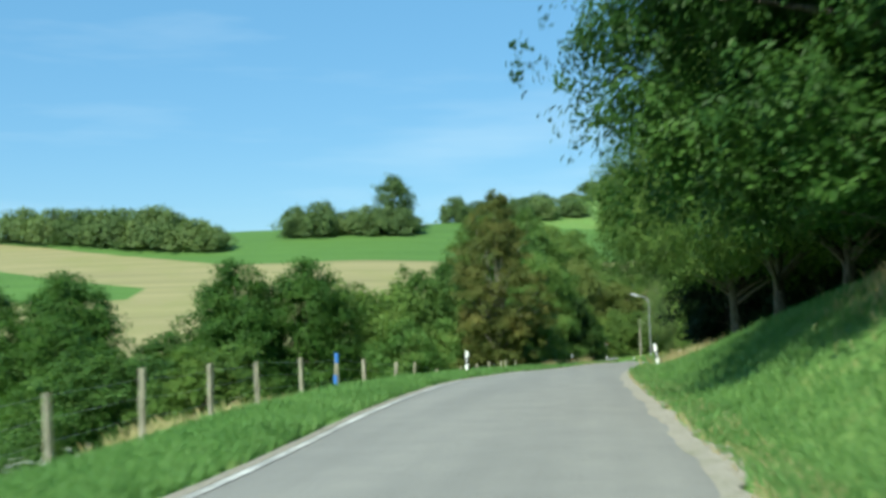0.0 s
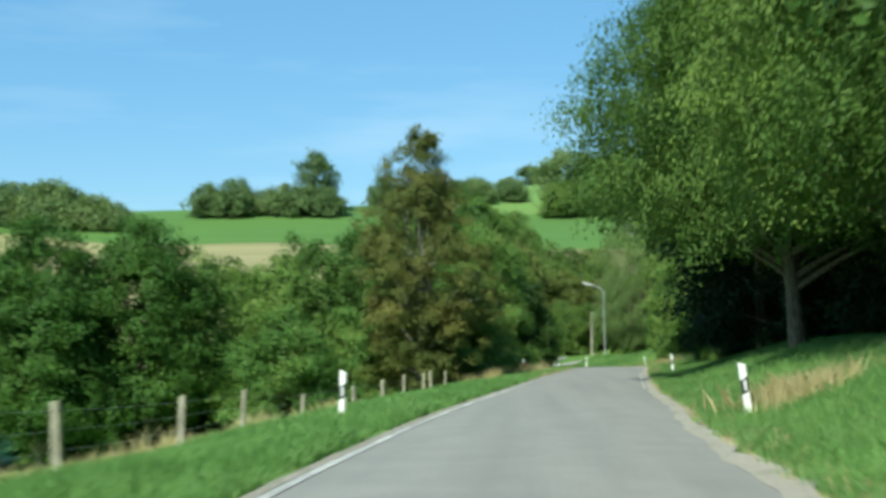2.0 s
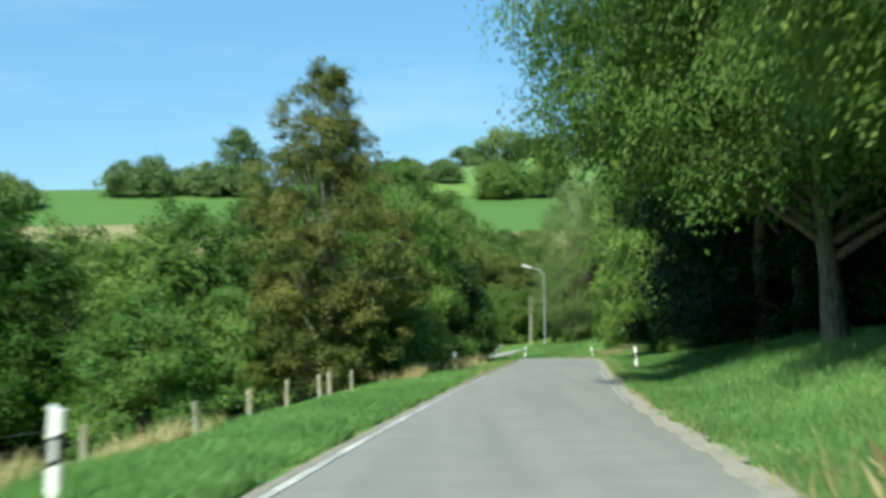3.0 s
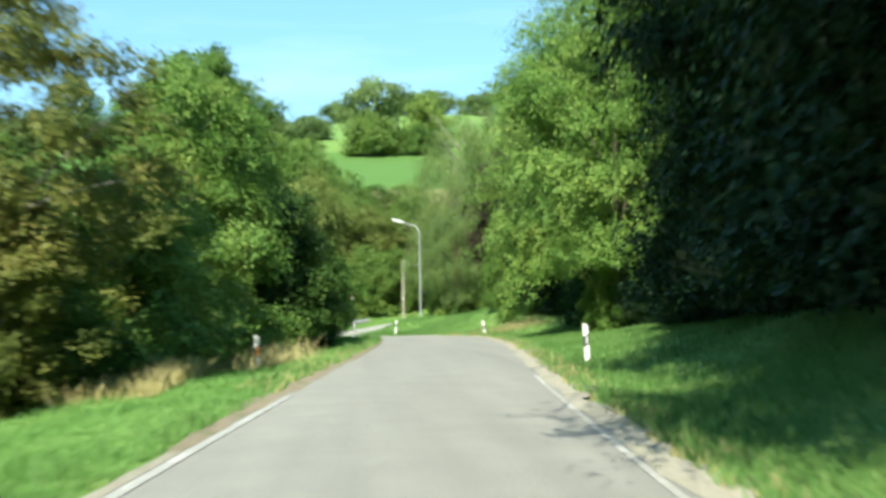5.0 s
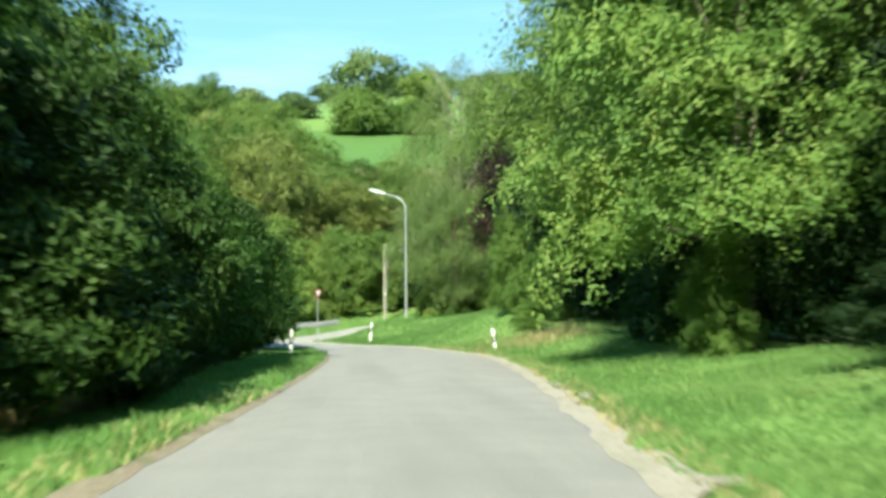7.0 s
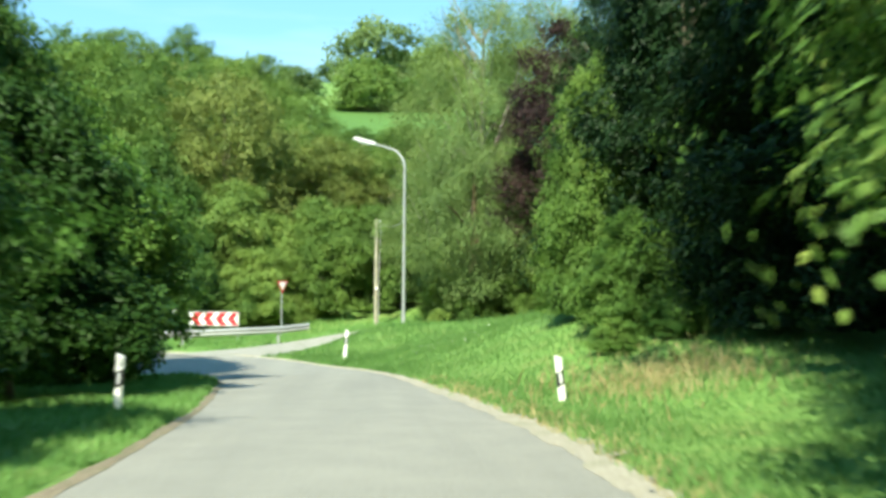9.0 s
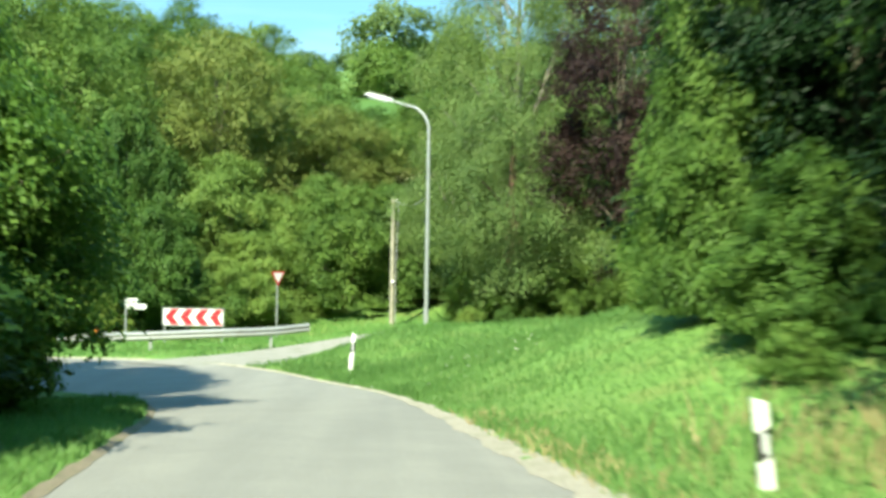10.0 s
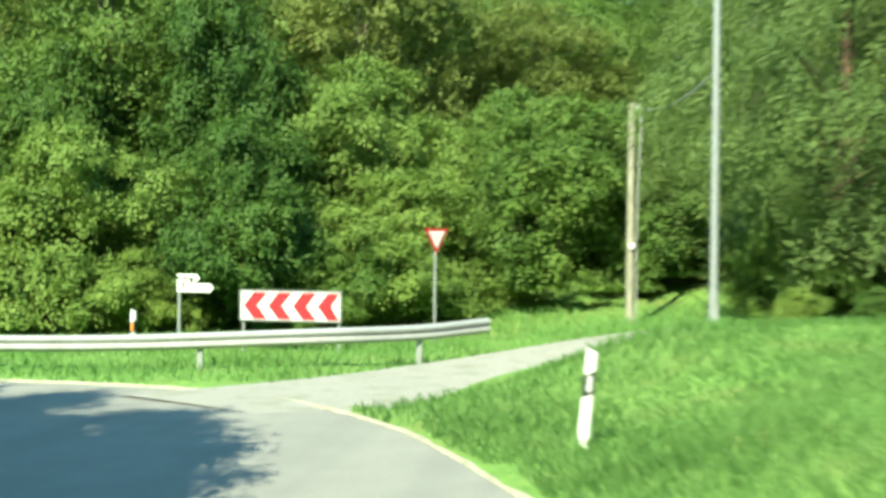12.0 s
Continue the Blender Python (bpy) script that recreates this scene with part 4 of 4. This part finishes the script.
for x, y, a, k, kz in ((-81.0, 242.2, 1.0, 1.0, 0.8), (-86.0, 244.3, 2.0, 1.2, 1.0), (-92.0, 246.8, 3.0, 1.3, 1.2), (-98.0, 249.3, 4.0, 1.3, 1.3), (-104.0, 251.8, 5.0, 1.3, 1.3),
                       (-110.0, 254.3, 0.5, 1.3, 1.2), (-117.0, 257.3, 1.5, 1.3, 1.2), (-125.0, 260.6, 2.5, 1.4, 1.2), (-134.0, 264.4, 3.5, 1.4, 1.2), (-96.0, 248.5, 2.2, 1.3, 1.4)):
    again(far_bush, x, y, a, k, kz, "grey-green shrub of the copse on the stubble field")
again(hedge_bush, 11.5, 268.0, 2.0, 0.75, 0.7)
tree("field_tree", at_ground(14.0, 276.0), "light green tree behind the field hedge", "tree", 10.5, 4.2, 0.5, "oval",
     LEAF_SLOPE, 45, 110, 80, 0.4, 0.2, limbs=12, bunch=0.22)
for k in range(26):
    again(far_a if k % 3 else poplar, -30 + 6.5 * k + 2 * math.sin(k * 2.3), 352 + 7 * math.sin(k * 1.7), k * 1.3, 0.85 + 0.15 * math.sin(k), 0.55 + 0.1 * math.cos(k * 3), "dark tree in the wood on the brow", 1.5)


# ------------------------------------------------------------------ grass, dry stalks and flowers
def blades(name, label, count, area, tall, wide, material, seed, clump=0.0, lean=0.35):
    """Grass blades over a stretch of verge: area(rng, n) gives places x, y."""
    rng = np.random.default_rng(seed)
    x, y = area(rng, count)
    if clump:
        keep = np.sin(x * 3.1 + np.sin(y * 1.3) * 2) * np.sin(y * 2.3 + np.sin(x * 1.9)) > -clump
        x, y = x[keep], y[keep]
    i, side, s = lay(x, y)
    keep = s > 0.12 + 0.10 * np.sin(y * 1.7) * np.sin(y * 0.6)
    td = track_dist(x, y)
    keep &= td > 1.5
    x, y = x[keep], y[keep]
    n = len(x)
    z = ground_z(x, y)
    hgt = tall * rng.uniform(0.45, 1.3, n) * (1 + 0.35 * np.sin(x * 1.3) * np.sin(y * 0.9))
    a = rng.uniform(0, 2 * np.pi, n)
    b = np.stack([np.cos(a), np.sin(a), np.zeros(n)], 1) * (wide * rng.uniform(0.6, 1.4, n))[:, None]
    tip = rng.normal(0, lean, (n, 2)) * hgt[:, None]
    P = np.stack([x, y, z - 0.02], 1)
    mid = P + np.concatenate([tip * 0.35, (hgt * 0.6)[:, None]], 1)
    top = P + np.concatenate([tip, hgt[:, None]], 1)
    V = np.stack([P - b, P + b, mid + b * 0.6, top, mid - b * 0.6], 1).reshape(-1, 3)
    k = np.arange(n)[:, None] * 5
    ob = new(name, mesh_np(name, V, k + np.arange(5)[None], [material]))
    return tagged(ob, label, "grass", kind="stuff")


def strip(y0, y1, s0, s1, side):
    """Places beside the road between two stations (by y) and two distances from its edge."""
    sel = np.where((MID[:, 1] >= y0) & (MID[:, 1] <= y1) & (np.arange(len(MID)) < 345))[0]
    cum = np.concatenate([[0], np.cumsum(np.linalg.norm(np.diff(MID[sel], axis=0), axis=1))])

    def area(rng, n):
        f = np.interp(rng.uniform(0, cum[-1], n), cum, np.arange(len(sel)))
        lo = np.minimum(f.astype(int), len(sel) - 2)
        q = (f - lo)[:, None]
        edge = ER if side > 0 else EL
        p = edge[sel][lo] * (1 - q) + edge[sel][lo + 1] * q
        s = s0 + (s1 - s0) * rng.uniform(0, 1, n) ** 1.25
        c = CROSS[sel][lo] * side
        return p[:, 0] + c[:, 0] * s, p[:, 1] + c[:, 1] * s
    return area


def patch(cx, cy, rx, ry):
    def area(rng, n):
        return cx + rng.normal(0, rx, n), cy + rng.normal(0, ry, n)
    return area


def block(x0, x1, y0, y1):
    def area(rng, n):
        return rng.uniform(x0, x1, n), rng.uniform(y0, y1, n)
    return area


blades("verge_grass", "lush green grass on the sloping road bank", 75000, strip(6, 72, 0.25, 6.5, 1), 0.17, 0.012, BLADE, 51)
blades("verge_grass", "lush green grass on the verge below the wood", 75000, strip(69, 138, 0.25, 7.0, 1), 0.12, 0.012, BLADE, 52)
blades("verge_grass", "lush green grass between road and pasture fence", 60000, strip(6, 64, 0.12, 3.1, -1), 0.17, 0.012, BLADE, 53)
blades("verge_grass", "lush green grass along the shrub row", 60000, strip(60, 132, 0.12, 4.2, -1), 0.12, 0.012, BLADE, 54)
blades("verge_grass", "grass around the guardrail and the track", 50000, block(-22, 20, 145.5, 156), 0.18, 0.013, BLADE, 55)
blades("verge_grass", "lush grass on the mound beside the junction", 40000, block(-1, 14, 130, 149), 0.17, 0.012, BLADE, 56)
blades("dry_grass", "tall bleached dry grass along the pasture fence", 16000, strip(24, 62, 5.0, 7.2, -1), 0.42, 0.010, STRAW, 57, 0.1)
blades("dry_grass", "tall bleached dry grass at the foot of the shrubs", 9000, strip(74, 98, 2.4, 4.0, -1), 0.38, 0.010, STRAW, 58, 0.1)
blades("dry_grass", "bleached dry grass around a marker post", 1400, patch(2.5, 42.4, 0.45, 0.5), 0.42, 0.010, STRAW, 59)
blades("dry_grass", "bleached dry grass on the sunny bank", 6000, patch(5.4, 17.5, 0.7, 2.6), 0.28, 0.010, STRAW, 60)
blades("dry_grass", "bleached dry weeds at the foot of the wood", 1300, patch(8.1, 118.2, 0.9, 1.6), 0.26, 0.010, STRAW, 61)
blades("dry_grass", "tall pale dry grass around a marker post", 3600, patch(-2.75, 84.0, 0.5, 1.6), 0.44, 0.010, STRAW, 66)
blades("verge_grass", "ragged grass tufts overhanging the gravel shoulder", 16000, strip(8, 126, 0.15, 0.95, 1), 0.17, 0.012, BLADE, 67, -0.25)
blades("verge_grass", "ragged grass tufts along the asphalt edge", 9000, strip(8, 126, 0.12, 0.7, -1), 0.19, 0.012, BLADE, 68, -0.25)
blades("dry_grass", "brownish dry grass at the road edge", 2200, strip(72, 96, 0.1, 0.9, -1), 0.12, 0.010, STRAW, 65, 0.1)
blades("dry_grass", "dry grass fringe along the gravel shoulder", 9000, strip(8, 125, 0.15, 0.75, 1), 0.13, 0.009, STRAW, 62, 0.0)


def flowers(count, area, seed, label):
    rng = np.random.default_rng(seed)
    x, y = area(rng, count)
    z = ground_z(x, y) + rng.uniform(0.12, 0.28, count)
    N = np.tile(np.array([[0, -0.4, 1.0]]), (count, 1))
    V, F = leaves(np.stack([x, y, z], 1), N, 0.032, 0.032, rng)
    tagged(new("white_flowers", mesh_np("white_flowers", V, F, [PETAL])), label, "flowers", kind="stuff")


flowers(24, patch(5.0, 132.6, 1.1, 1.1), 63, "tiny white flowers in the grass of the mound")
flowers(60, patch(-7.4, 13.6, 0.5, 0.5), 64, "white flower heads beside the pasture fence")


# ------------------------------------------------------------------ road furniture
def marker_post(x, y, lean_x=0.0, lean_y=0.0, amber=False, face=0.0, z=None, first=None):
    """A white roadside marker post with a slanted black band and a reflector."""
    base = (x, y, (gz(x, y) if z is None else z - 0.98))
    m = Matrix.Translation(base) @ Euler((lean_y, lean_x, face)).to_matrix().to_4x4()
    if first:
        return copy_thing(first, m)
    label = "white plastic marker post with black band" + (" and amber reflector" if amber else " leaning in the verge grass")
    ob = thing("marker_post", base, label, "marker post", "marker posts along the road")
    ob.matrix_basis = m
    w, d = 0.062, 0.055

    def section(z0a, z0b, z1a, z1b, k=1.0):
        bm = bmesh.new()
        ring = [(-w * k, -d * 0.35), (-w * 0.6 * k, -d), (w * 0.6 * k, -d), (w * k, -d * 0.35), (w * k, d * 0.5), (-w * k, d * 0.5)]
        lo = [bm.verts.new((px, py, z0a + (z0b - z0a) * (px + w) / (2 * w))) for px, py in ring]
        hi = [bm.verts.new((px, py, z1a + (z1b - z1a) * (px + w) / (2 * w))) for px, py in ring]
        for i in range(6):
            bm.faces.new((lo[i], lo[(i + 1) % 6], hi[(i + 1) % 6], hi[i]))
        bm.faces.new(hi)
        bm.faces.new(lo[::-1])
        return bm
    part("shaft", section(-0.3, -0.3, 0.50, 0.56), WHITE, ob)
    part("band", section(0.50, 0.56, 0.74, 0.80, 0.985), BLACK, ob, "slanted black band")
    part("cap", section(0.74, 0.80, 1.02, 0.97), WHITE, ob)
    part("reflector", box_bm((0.05, 0.012, 0.17), (0, -d - 0.004, 0.57), 0.004), AMBER if amber else GREY_PLASTIC, ob, "amber reflector" if amber else "clear reflector")
    return ob


post = marker_post(1.64, 41.9, -0.13, 0.03, z=0.03)
marker_post(4.62, 81.2, -0.05, 0.02, first=post, z=-1.62)
marker_post(6.42, 117.4, -0.12, 0.03, first=post, z=-3.44)
marker_post(2.58, 139.0, 0.09, 0.02, first=post, z=-4.44)
marker_post(-5.1, 43.0, 0.05, 0.0, first=post, z=-0.09)
marker_post(-0.36, 116.2, 0.06, 0.02, first=post, z=-3.34)
post_amber = marker_post(-2.48, 81.9, -0.06, 0.02, amber=True, z=-1.77)
marker_post(-6.6, 150.8, 0.05, 0.0, first=post_amber, z=-4.88)


def fence_post(x, y, h, r, lean, seed, blue=False):
    rng = random.Random(seed)
    ob = thing("fence_post", at_ground(x, y), "weathered grey wooden pasture fence post", "fence post", "pasture fence posts")
    bm = pole_bm(r, r * 0.9, h + 0.3, 9, (0, 0, -0.3))
    for v in bm.verts:
        v.co.x += v.co.z * lean + rng.uniform(-0.008, 0.008)
        v.co.y += v.co.z * rng.uniform(-0.03, 0.03)
        if v.co.z > h * 0.9:
            v.co.z += 0.35 * v.co.x
    part("stake", bm, OLD_WOOD, ob)
    if blue:
        tagged(ob, "wooden fence post with blue painted top and foot")
        part("painted_top", pole_bm(r * 1.06, r * 1.06, 0.24, 9, (h * lean, 0, h - 0.22)), BLUE, ob, "blue painted top")
        part("painted_foot", pole_bm(r * 1.08, r * 1.08, 0.45, 9, (0.1 * lean, 0, 0.02)), BLUE, ob, "blue painted foot")
    return ob


frng = random.Random(7)
fence_at = [(float(np.interp(y, [0, 14, 20, 24, 29, 36, 42, 50, 56, 66, 72], [-6.7, -6.7, -6.8, -7.2, -7.35, -7.42, -7.25, -7.2, -6.7, -5.75, -5.1])) + frng.uniform(-0.06, 0.06), y) for y in
            (6.9, 10.3, 13.8, 17.0, 20.1, 24.3, 28.6, 32.5, 36.5, 40.9, 44.8, 50.3, 55.3, 58.5, 62.0, 65.4, 66.4, 69.0)]
for k, (fx, fy) in enumerate(fence_at):
    fence_post(fx, fy, frng.uniform(0.92, 1.08) * float(np.interp(fy, [28, 50], [1.05, 0.70])), frng.uniform(0.05, 0.07), frng.uniform(-0.06, 0.06), k)
fence_post(-6.74, 29.4, 1.0, 0.05, 0.03, 99, True)
for k, h in enumerate((0.4, 0.68, 0.95)):
    ob = thing("fence_wire", (0, 0, 0), "thin rusty strand of pasture fence wire", "wire", "pasture fence wires")
    P = []
    for (ax, ay), (bx, by) in zip(fence_at, fence_at[1:]):
        for q in (0, 0.5):
            P.append((ax + (bx - ax) * q, ay + (by - ay) * q, gz(ax + (bx - ax) * q, ay + (by - ay) * q) + h * float(np.interp(ay, [28, 50], [1.0, 0.66])) - (0.03 if q else 0)))
    part("strand", mesh_np("strand", *tube(P, np.full(len(P), 0.0025), 4), [WIRE]), None, ob)


def street_lamp(x, y, z):
    """A grey steel column bent over into an arm with a long luminaire."""
    ob = thing("street_lamp", (x, y, z), "tall grey steel street lamp with a curved arm", "street lamp")
    part("base_sleeve", pole_bm(0.085, 0.082, 1.7, 14, (0, 0, -0.6)), ZINC, ob)
    part("column", pole_bm(0.068, 0.052, 5.85, 14, (0, 0, 1.0)), ZINC, ob)
    u = np.linspace(0, 1, 14)
    way = np.array([-0.90, 0.43])
    ang = u * radians(70)
    reach = 1.0 * (1 - np.cos(ang)) + 0.62 * np.maximum(0, u - 0.85) / 0.15
    path = np.stack([reach * way[0], reach * way[1], 6.8 + 0.88 * np.sin(ang) + 0.16 * np.maximum(0, u - 0.85) / 0.15], 1)
    part("arm", mesh_np("arm", *tube(path, np.linspace(0.052, 0.036, 14), 10), [ZINC], True), None, ob)
    bm = box_bm((1.1, 0.26, 0.12), (0, 0, 0), 0.03, 0.8)
    rot = Matrix.Translation((path[-1][0] + way[0] * 0.5, path[-1][1] + way[1] * 0.5, path[-1][2] + 0.10)) @ Matrix.Rotation(math.atan2(way[1], way[0]), 4, "Z") @ Matrix.Rotation(-0.26, 4, "Y")
    bm.transform(rot)
    head = part("luminaire", bm, LAMP_GREY, ob, "pale grey luminaire housing")
    bm = box_bm((0.72, 0.17, 0.06), (0.02, 0, -0.05), 0.02)
    bm.transform(rot)
    part("diffuser", bm, LAMP_GLASS, head, "clear plastic diffuser")
    bm = box_bm((0.12, 0.02, 0.4), (0, -0.1, 0.5), 0.004)
    part("hatch", bm, ZINC, ob)
    return ob


street_lamp(4.79, 146.75, -5.23)

pole = thing("wooden_pole", (3.75, 153.3, -5.2), "weathered wooden pole with a cable", "utility pole")
pb = pole_bm(0.090, 0.072, 5.5, 12, (0, 0, -0.6))
part("shaft", pb, OLD_WOOD, pole)
part("cable", mesh_np("cable", *tube([(0.13, -0.06, 0.0), (0.13, -0.06, 2.4), (0.16, -0.06, 3.4), (0.2, -0.05, 4.5), (0.12, -0.03, 4.82)], np.full(5, 0.018), 6), [CABLE]), None, pole)
part("insulator", pole_bm(0.03, 0.045, 0.12, 8, (0.14, -0.03, 4.72)), WHITE, pole, "white insulator")
part("junction_box", box_bm((0.1, 0.07, 0.12), (0.02, -0.12, 1.7), 0.01), WHITE, pole, "small white box")
wz = -0.42
lz = -0.5
span_cable = thing("overhead_cable", (3.88, 153.25, wz), "thin overhead cable sagging from the wooden pole", "cable")
part("strand", mesh_np("strand", *tube([((4.79 - 3.88) * q, (146.75 - 153.25) * q, (lz - wz) * q - 0.5 * q * (1 - q) * 2) for q in np.linspace(0, 1, 12)], np.full(12, 0.022), 5), [CABLE]), None, span_cable)


def chevron_board(x0, y0, x1, y1, z0, z1):
    """A board of white with four red chevrons that point along the bend, in a grey frame on two legs."""
    L, H = math.hypot(x1 - x0, y1 - y0), z1 - z0
    ob = thing("chevron_board", (x0, y0, z0), "white bend board with four red chevrons in a grey frame", "traffic sign", turn=math.atan2(y1 - y0, x1 - x0))
    part("panel", box_bm((L, 0.03, H), (L / 2, 0, 0), 0.005), SIGN_WHITE, ob)
    t = 0.035
    for nm, size, at in (("frame_rail", (L + 2 * t, 0.05, t), (L / 2, 0, H)), ("frame_rail", (L + 2 * t, 0.05, t), (L / 2, 0, -t)),
                         ("frame_rail", (t, 0.05, H), (-t / 2, 0, 0)), ("frame_rail", (t, 0.05, H), (L + t / 2, 0, 0))):
        part(nm, box_bm(size, at, 0.006), ZINC, ob)
    c = L / 4
    for k in range(4):
        a = k * c + 0.06
        w, r = c * 0.54, c * 0.40
        out = [(a, H / 2), (a + r, 0.015), (a + r + w, 0.015), (a + w, H / 2), (a + r + w, H - 0.015), (a + r, H - 0.015)]
        out = [(min(px, L - 0.01), pz) for px, pz in out]
        bm = prism_bm(out, 0.006)
        bmesh.ops.translate(bm, verts=bm.verts[:], vec=(0, -0.023, 0))
        part("chevron", bm, SIGN_RED, ob, "red chevron")
    drop = z0 - gz((x0 + x1) / 2, (y0 + y1) / 2) + 0.3
    for px in (0.03, L - 0.03):
        part("leg", pole_bm(0.032, 0.032, drop + H * 0.9, 10, (px, 0.05, -drop)), ZINC, ob)
    return ob


chevron_board(-4.2, 150.55, -2.12, 150.3, -4.98, -4.42)


def yield_sign(x, y, top):
    g = gz(x, y)
    ob = thing("yield_sign", (x, y, g), "give way sign, white triangle with red border on a steel post", "traffic sign", turn=0.75)
    h, S = top - g, 0.62
    tri = lambda s, dz: [(-s / 2, dz), (0, dz - s * 0.866), (s / 2, dz)]
    part("post", pole_bm(0.03, 0.03, h + 0.3, 10, (0, 0.045, -0.35)), ZINC, ob)
    part("border", prism_bm(tri(S, h), 0.012), SIGN_RED, ob, "red border")
    bm = prism_bm(tri(S * 0.70, h - S * 0.085), 0.006)
    bmesh.ops.translate(bm, verts=bm.verts[:], vec=(0, -0.008, 0))
    part("face", bm, SIGN_WHITE, ob, "white face")
    return ob


yield_sign(-0.38, 152.0, -3.1)


def direction_sign(x, y, top):
    """Two white arm boards on a post, with bars for the lettering that cannot be read."""
    g = gz(x, y)
    ob = thing("direction_sign", (x, y, g), "two small white direction boards on a steel post", "traffic sign", turn=-0.08)
    h = top - g
    part("post", pole_bm(0.035, 0.035, h + 0.32, 10, (0, 0.04, -0.35)), ZINC, ob)
    for z0, z1, L in ((h - 0.17, h, 0.45), (h - 0.37, h - 0.19, 0.75)):
        zm = (z0 + z1) / 2
        b = part("arm_board", prism_bm([(-0.04, z0), (L - 0.07, z0), (L, zm), (L - 0.07, z1), (-0.04, z1)], 0.02), SIGN_WHITE, ob, "white pointed board")
        bm = box_bm((L * 0.62, 0.006, 0.065), (L * 0.42, -0.007, zm - 0.033), 0.001)
        part("lettering_bar", bm, SIGN_INK, b, "dark bar of lettering")
    return ob


direction_sign(-5.5, 150.5, -4.08)

# guardrail along the outside of the bend
GR = spline([(-34, 146.1), (-24, 146.7), (-15, 147.0), (-6.8, 146.9), (-2.4, 147.4), (-0.5, 148.3), (0.9, 149.5)], 8)
grn = np.gradient(GR, axis=0)
grn = np.stack([grn[:, 1], -grn[:, 0]], -1) / np.linalg.norm(grn, axis=1)[:, None]
rail_z = np.array([gz(a, b) for a, b in GR])
rail_z = rail_z + np.interp(GR[:, 0], [-34, -6, 0.9], [-0.06, -0.02, 0.2])
rail_z = np.convolve(np.pad(rail_z, 4, mode="edge"), np.ones(9) / 9, mode="valid")
guardrail = thing("guardrail", (float(GR[20, 0]), float(GR[20, 1]), float(rail_z[20])), "galvanised steel guardrail along the outside of the bend", "guardrail")
WAVE = [(o, 0.33 + 0.95 * (h - 0.41)) for o, h in ((0.0, 0.70), (0.02, 0.69), (0.07, 0.645), (0.07, 0.615), (0.015, 0.565), (0.015, 0.545),
                                                  (0.07, 0.495), (0.07, 0.465), (0.02, 0.42), (0.0, 0.41))]
org = np.array([GR[20, 0], GR[20, 1], rail_z[20]])
V = np.array([[(GR[i, 0] + grn[i, 0] * o - org[0], GR[i, 1] + grn[i, 1] * o - org[1], rail_z[i] + h - org[2]) for o, h in WAVE] for i in range(len(GR))])
rail_mesh = mesh_np("beam", V.reshape(-1, 3), grid_faces(len(GR), len(WAVE)), [RAIL], False)
beam = part("beam", rail_mesh, None, guardrail, "pale corrugated steel beam")
solid = beam.modifiers.new("thickness", "SOLIDIFY")
solid.thickness = 0.006
gcum = np.concatenate([[0], np.cumsum(np.linalg.norm(np.diff(GR, axis=0), axis=1))])
for k in range(9):
    d = gcum[-1] - 1.6 - 4.0 * k
    px, py = float(np.interp(d, gcum, GR[:, 0])), float(np.interp(d, gcum, GR[:, 1]))
    zz = float(np.interp(d, gcum, rail_z))
    bm = box_bm((0.10, 0.055, 0.75), (px - org[0], py + 0.06 - org[1], zz - 0.2 - org[2]), 0.006)
    part("post", bm, ZINC, guardrail)

# loose pale stones along the broken road edge
srng = random.Random(5)
for k in range(11):
    yy = srng.uniform(62, 112)
    i = int(np.argmin(np.abs(ER[:330, 1] - yy)))
    off = srng.uniform(0.22, 0.42)
    x, y = ER[i, 0] + CROSS[i, 0] * off, ER[i, 1] + CROSS[i, 1] * off
    bm = bmesh.new()
    bmesh.ops.create_icosphere(bm, subdivisions=2, radius=1.0)
    sx, sy, sz = srng.uniform(0.05, 0.12), srng.uniform(0.07, 0.2), srng.uniform(0.04, 0.07)
    ph = srng.uniform(0, 6)
    for v in bm.verts:
        q = 1 + 0.25 * noise.noise(v.co * 1.7 + Vector((k, ph, 0)))
        v.co = Vector((max(-0.8, min(0.8, v.co.x)) * sx, max(-0.8, min(0.8, v.co.y)) * sy, max(-0.7, min(0.7, v.co.z)) * sz)) * q
    me = bpy.data.meshes.new("stone")
    bm.to_mesh(me)
    bm.free()
    me.materials.append(STONE)
    st = new("stone", me)
    st.matrix_basis = Matrix.Translation(at_ground(x, y, sz * 0.35)) @ Matrix.Rotation(srng.uniform(0, 6), 4, "Z")
    tagged(st, "pale broken kerb stone beside the asphalt", "stone", "stones along the road edge")
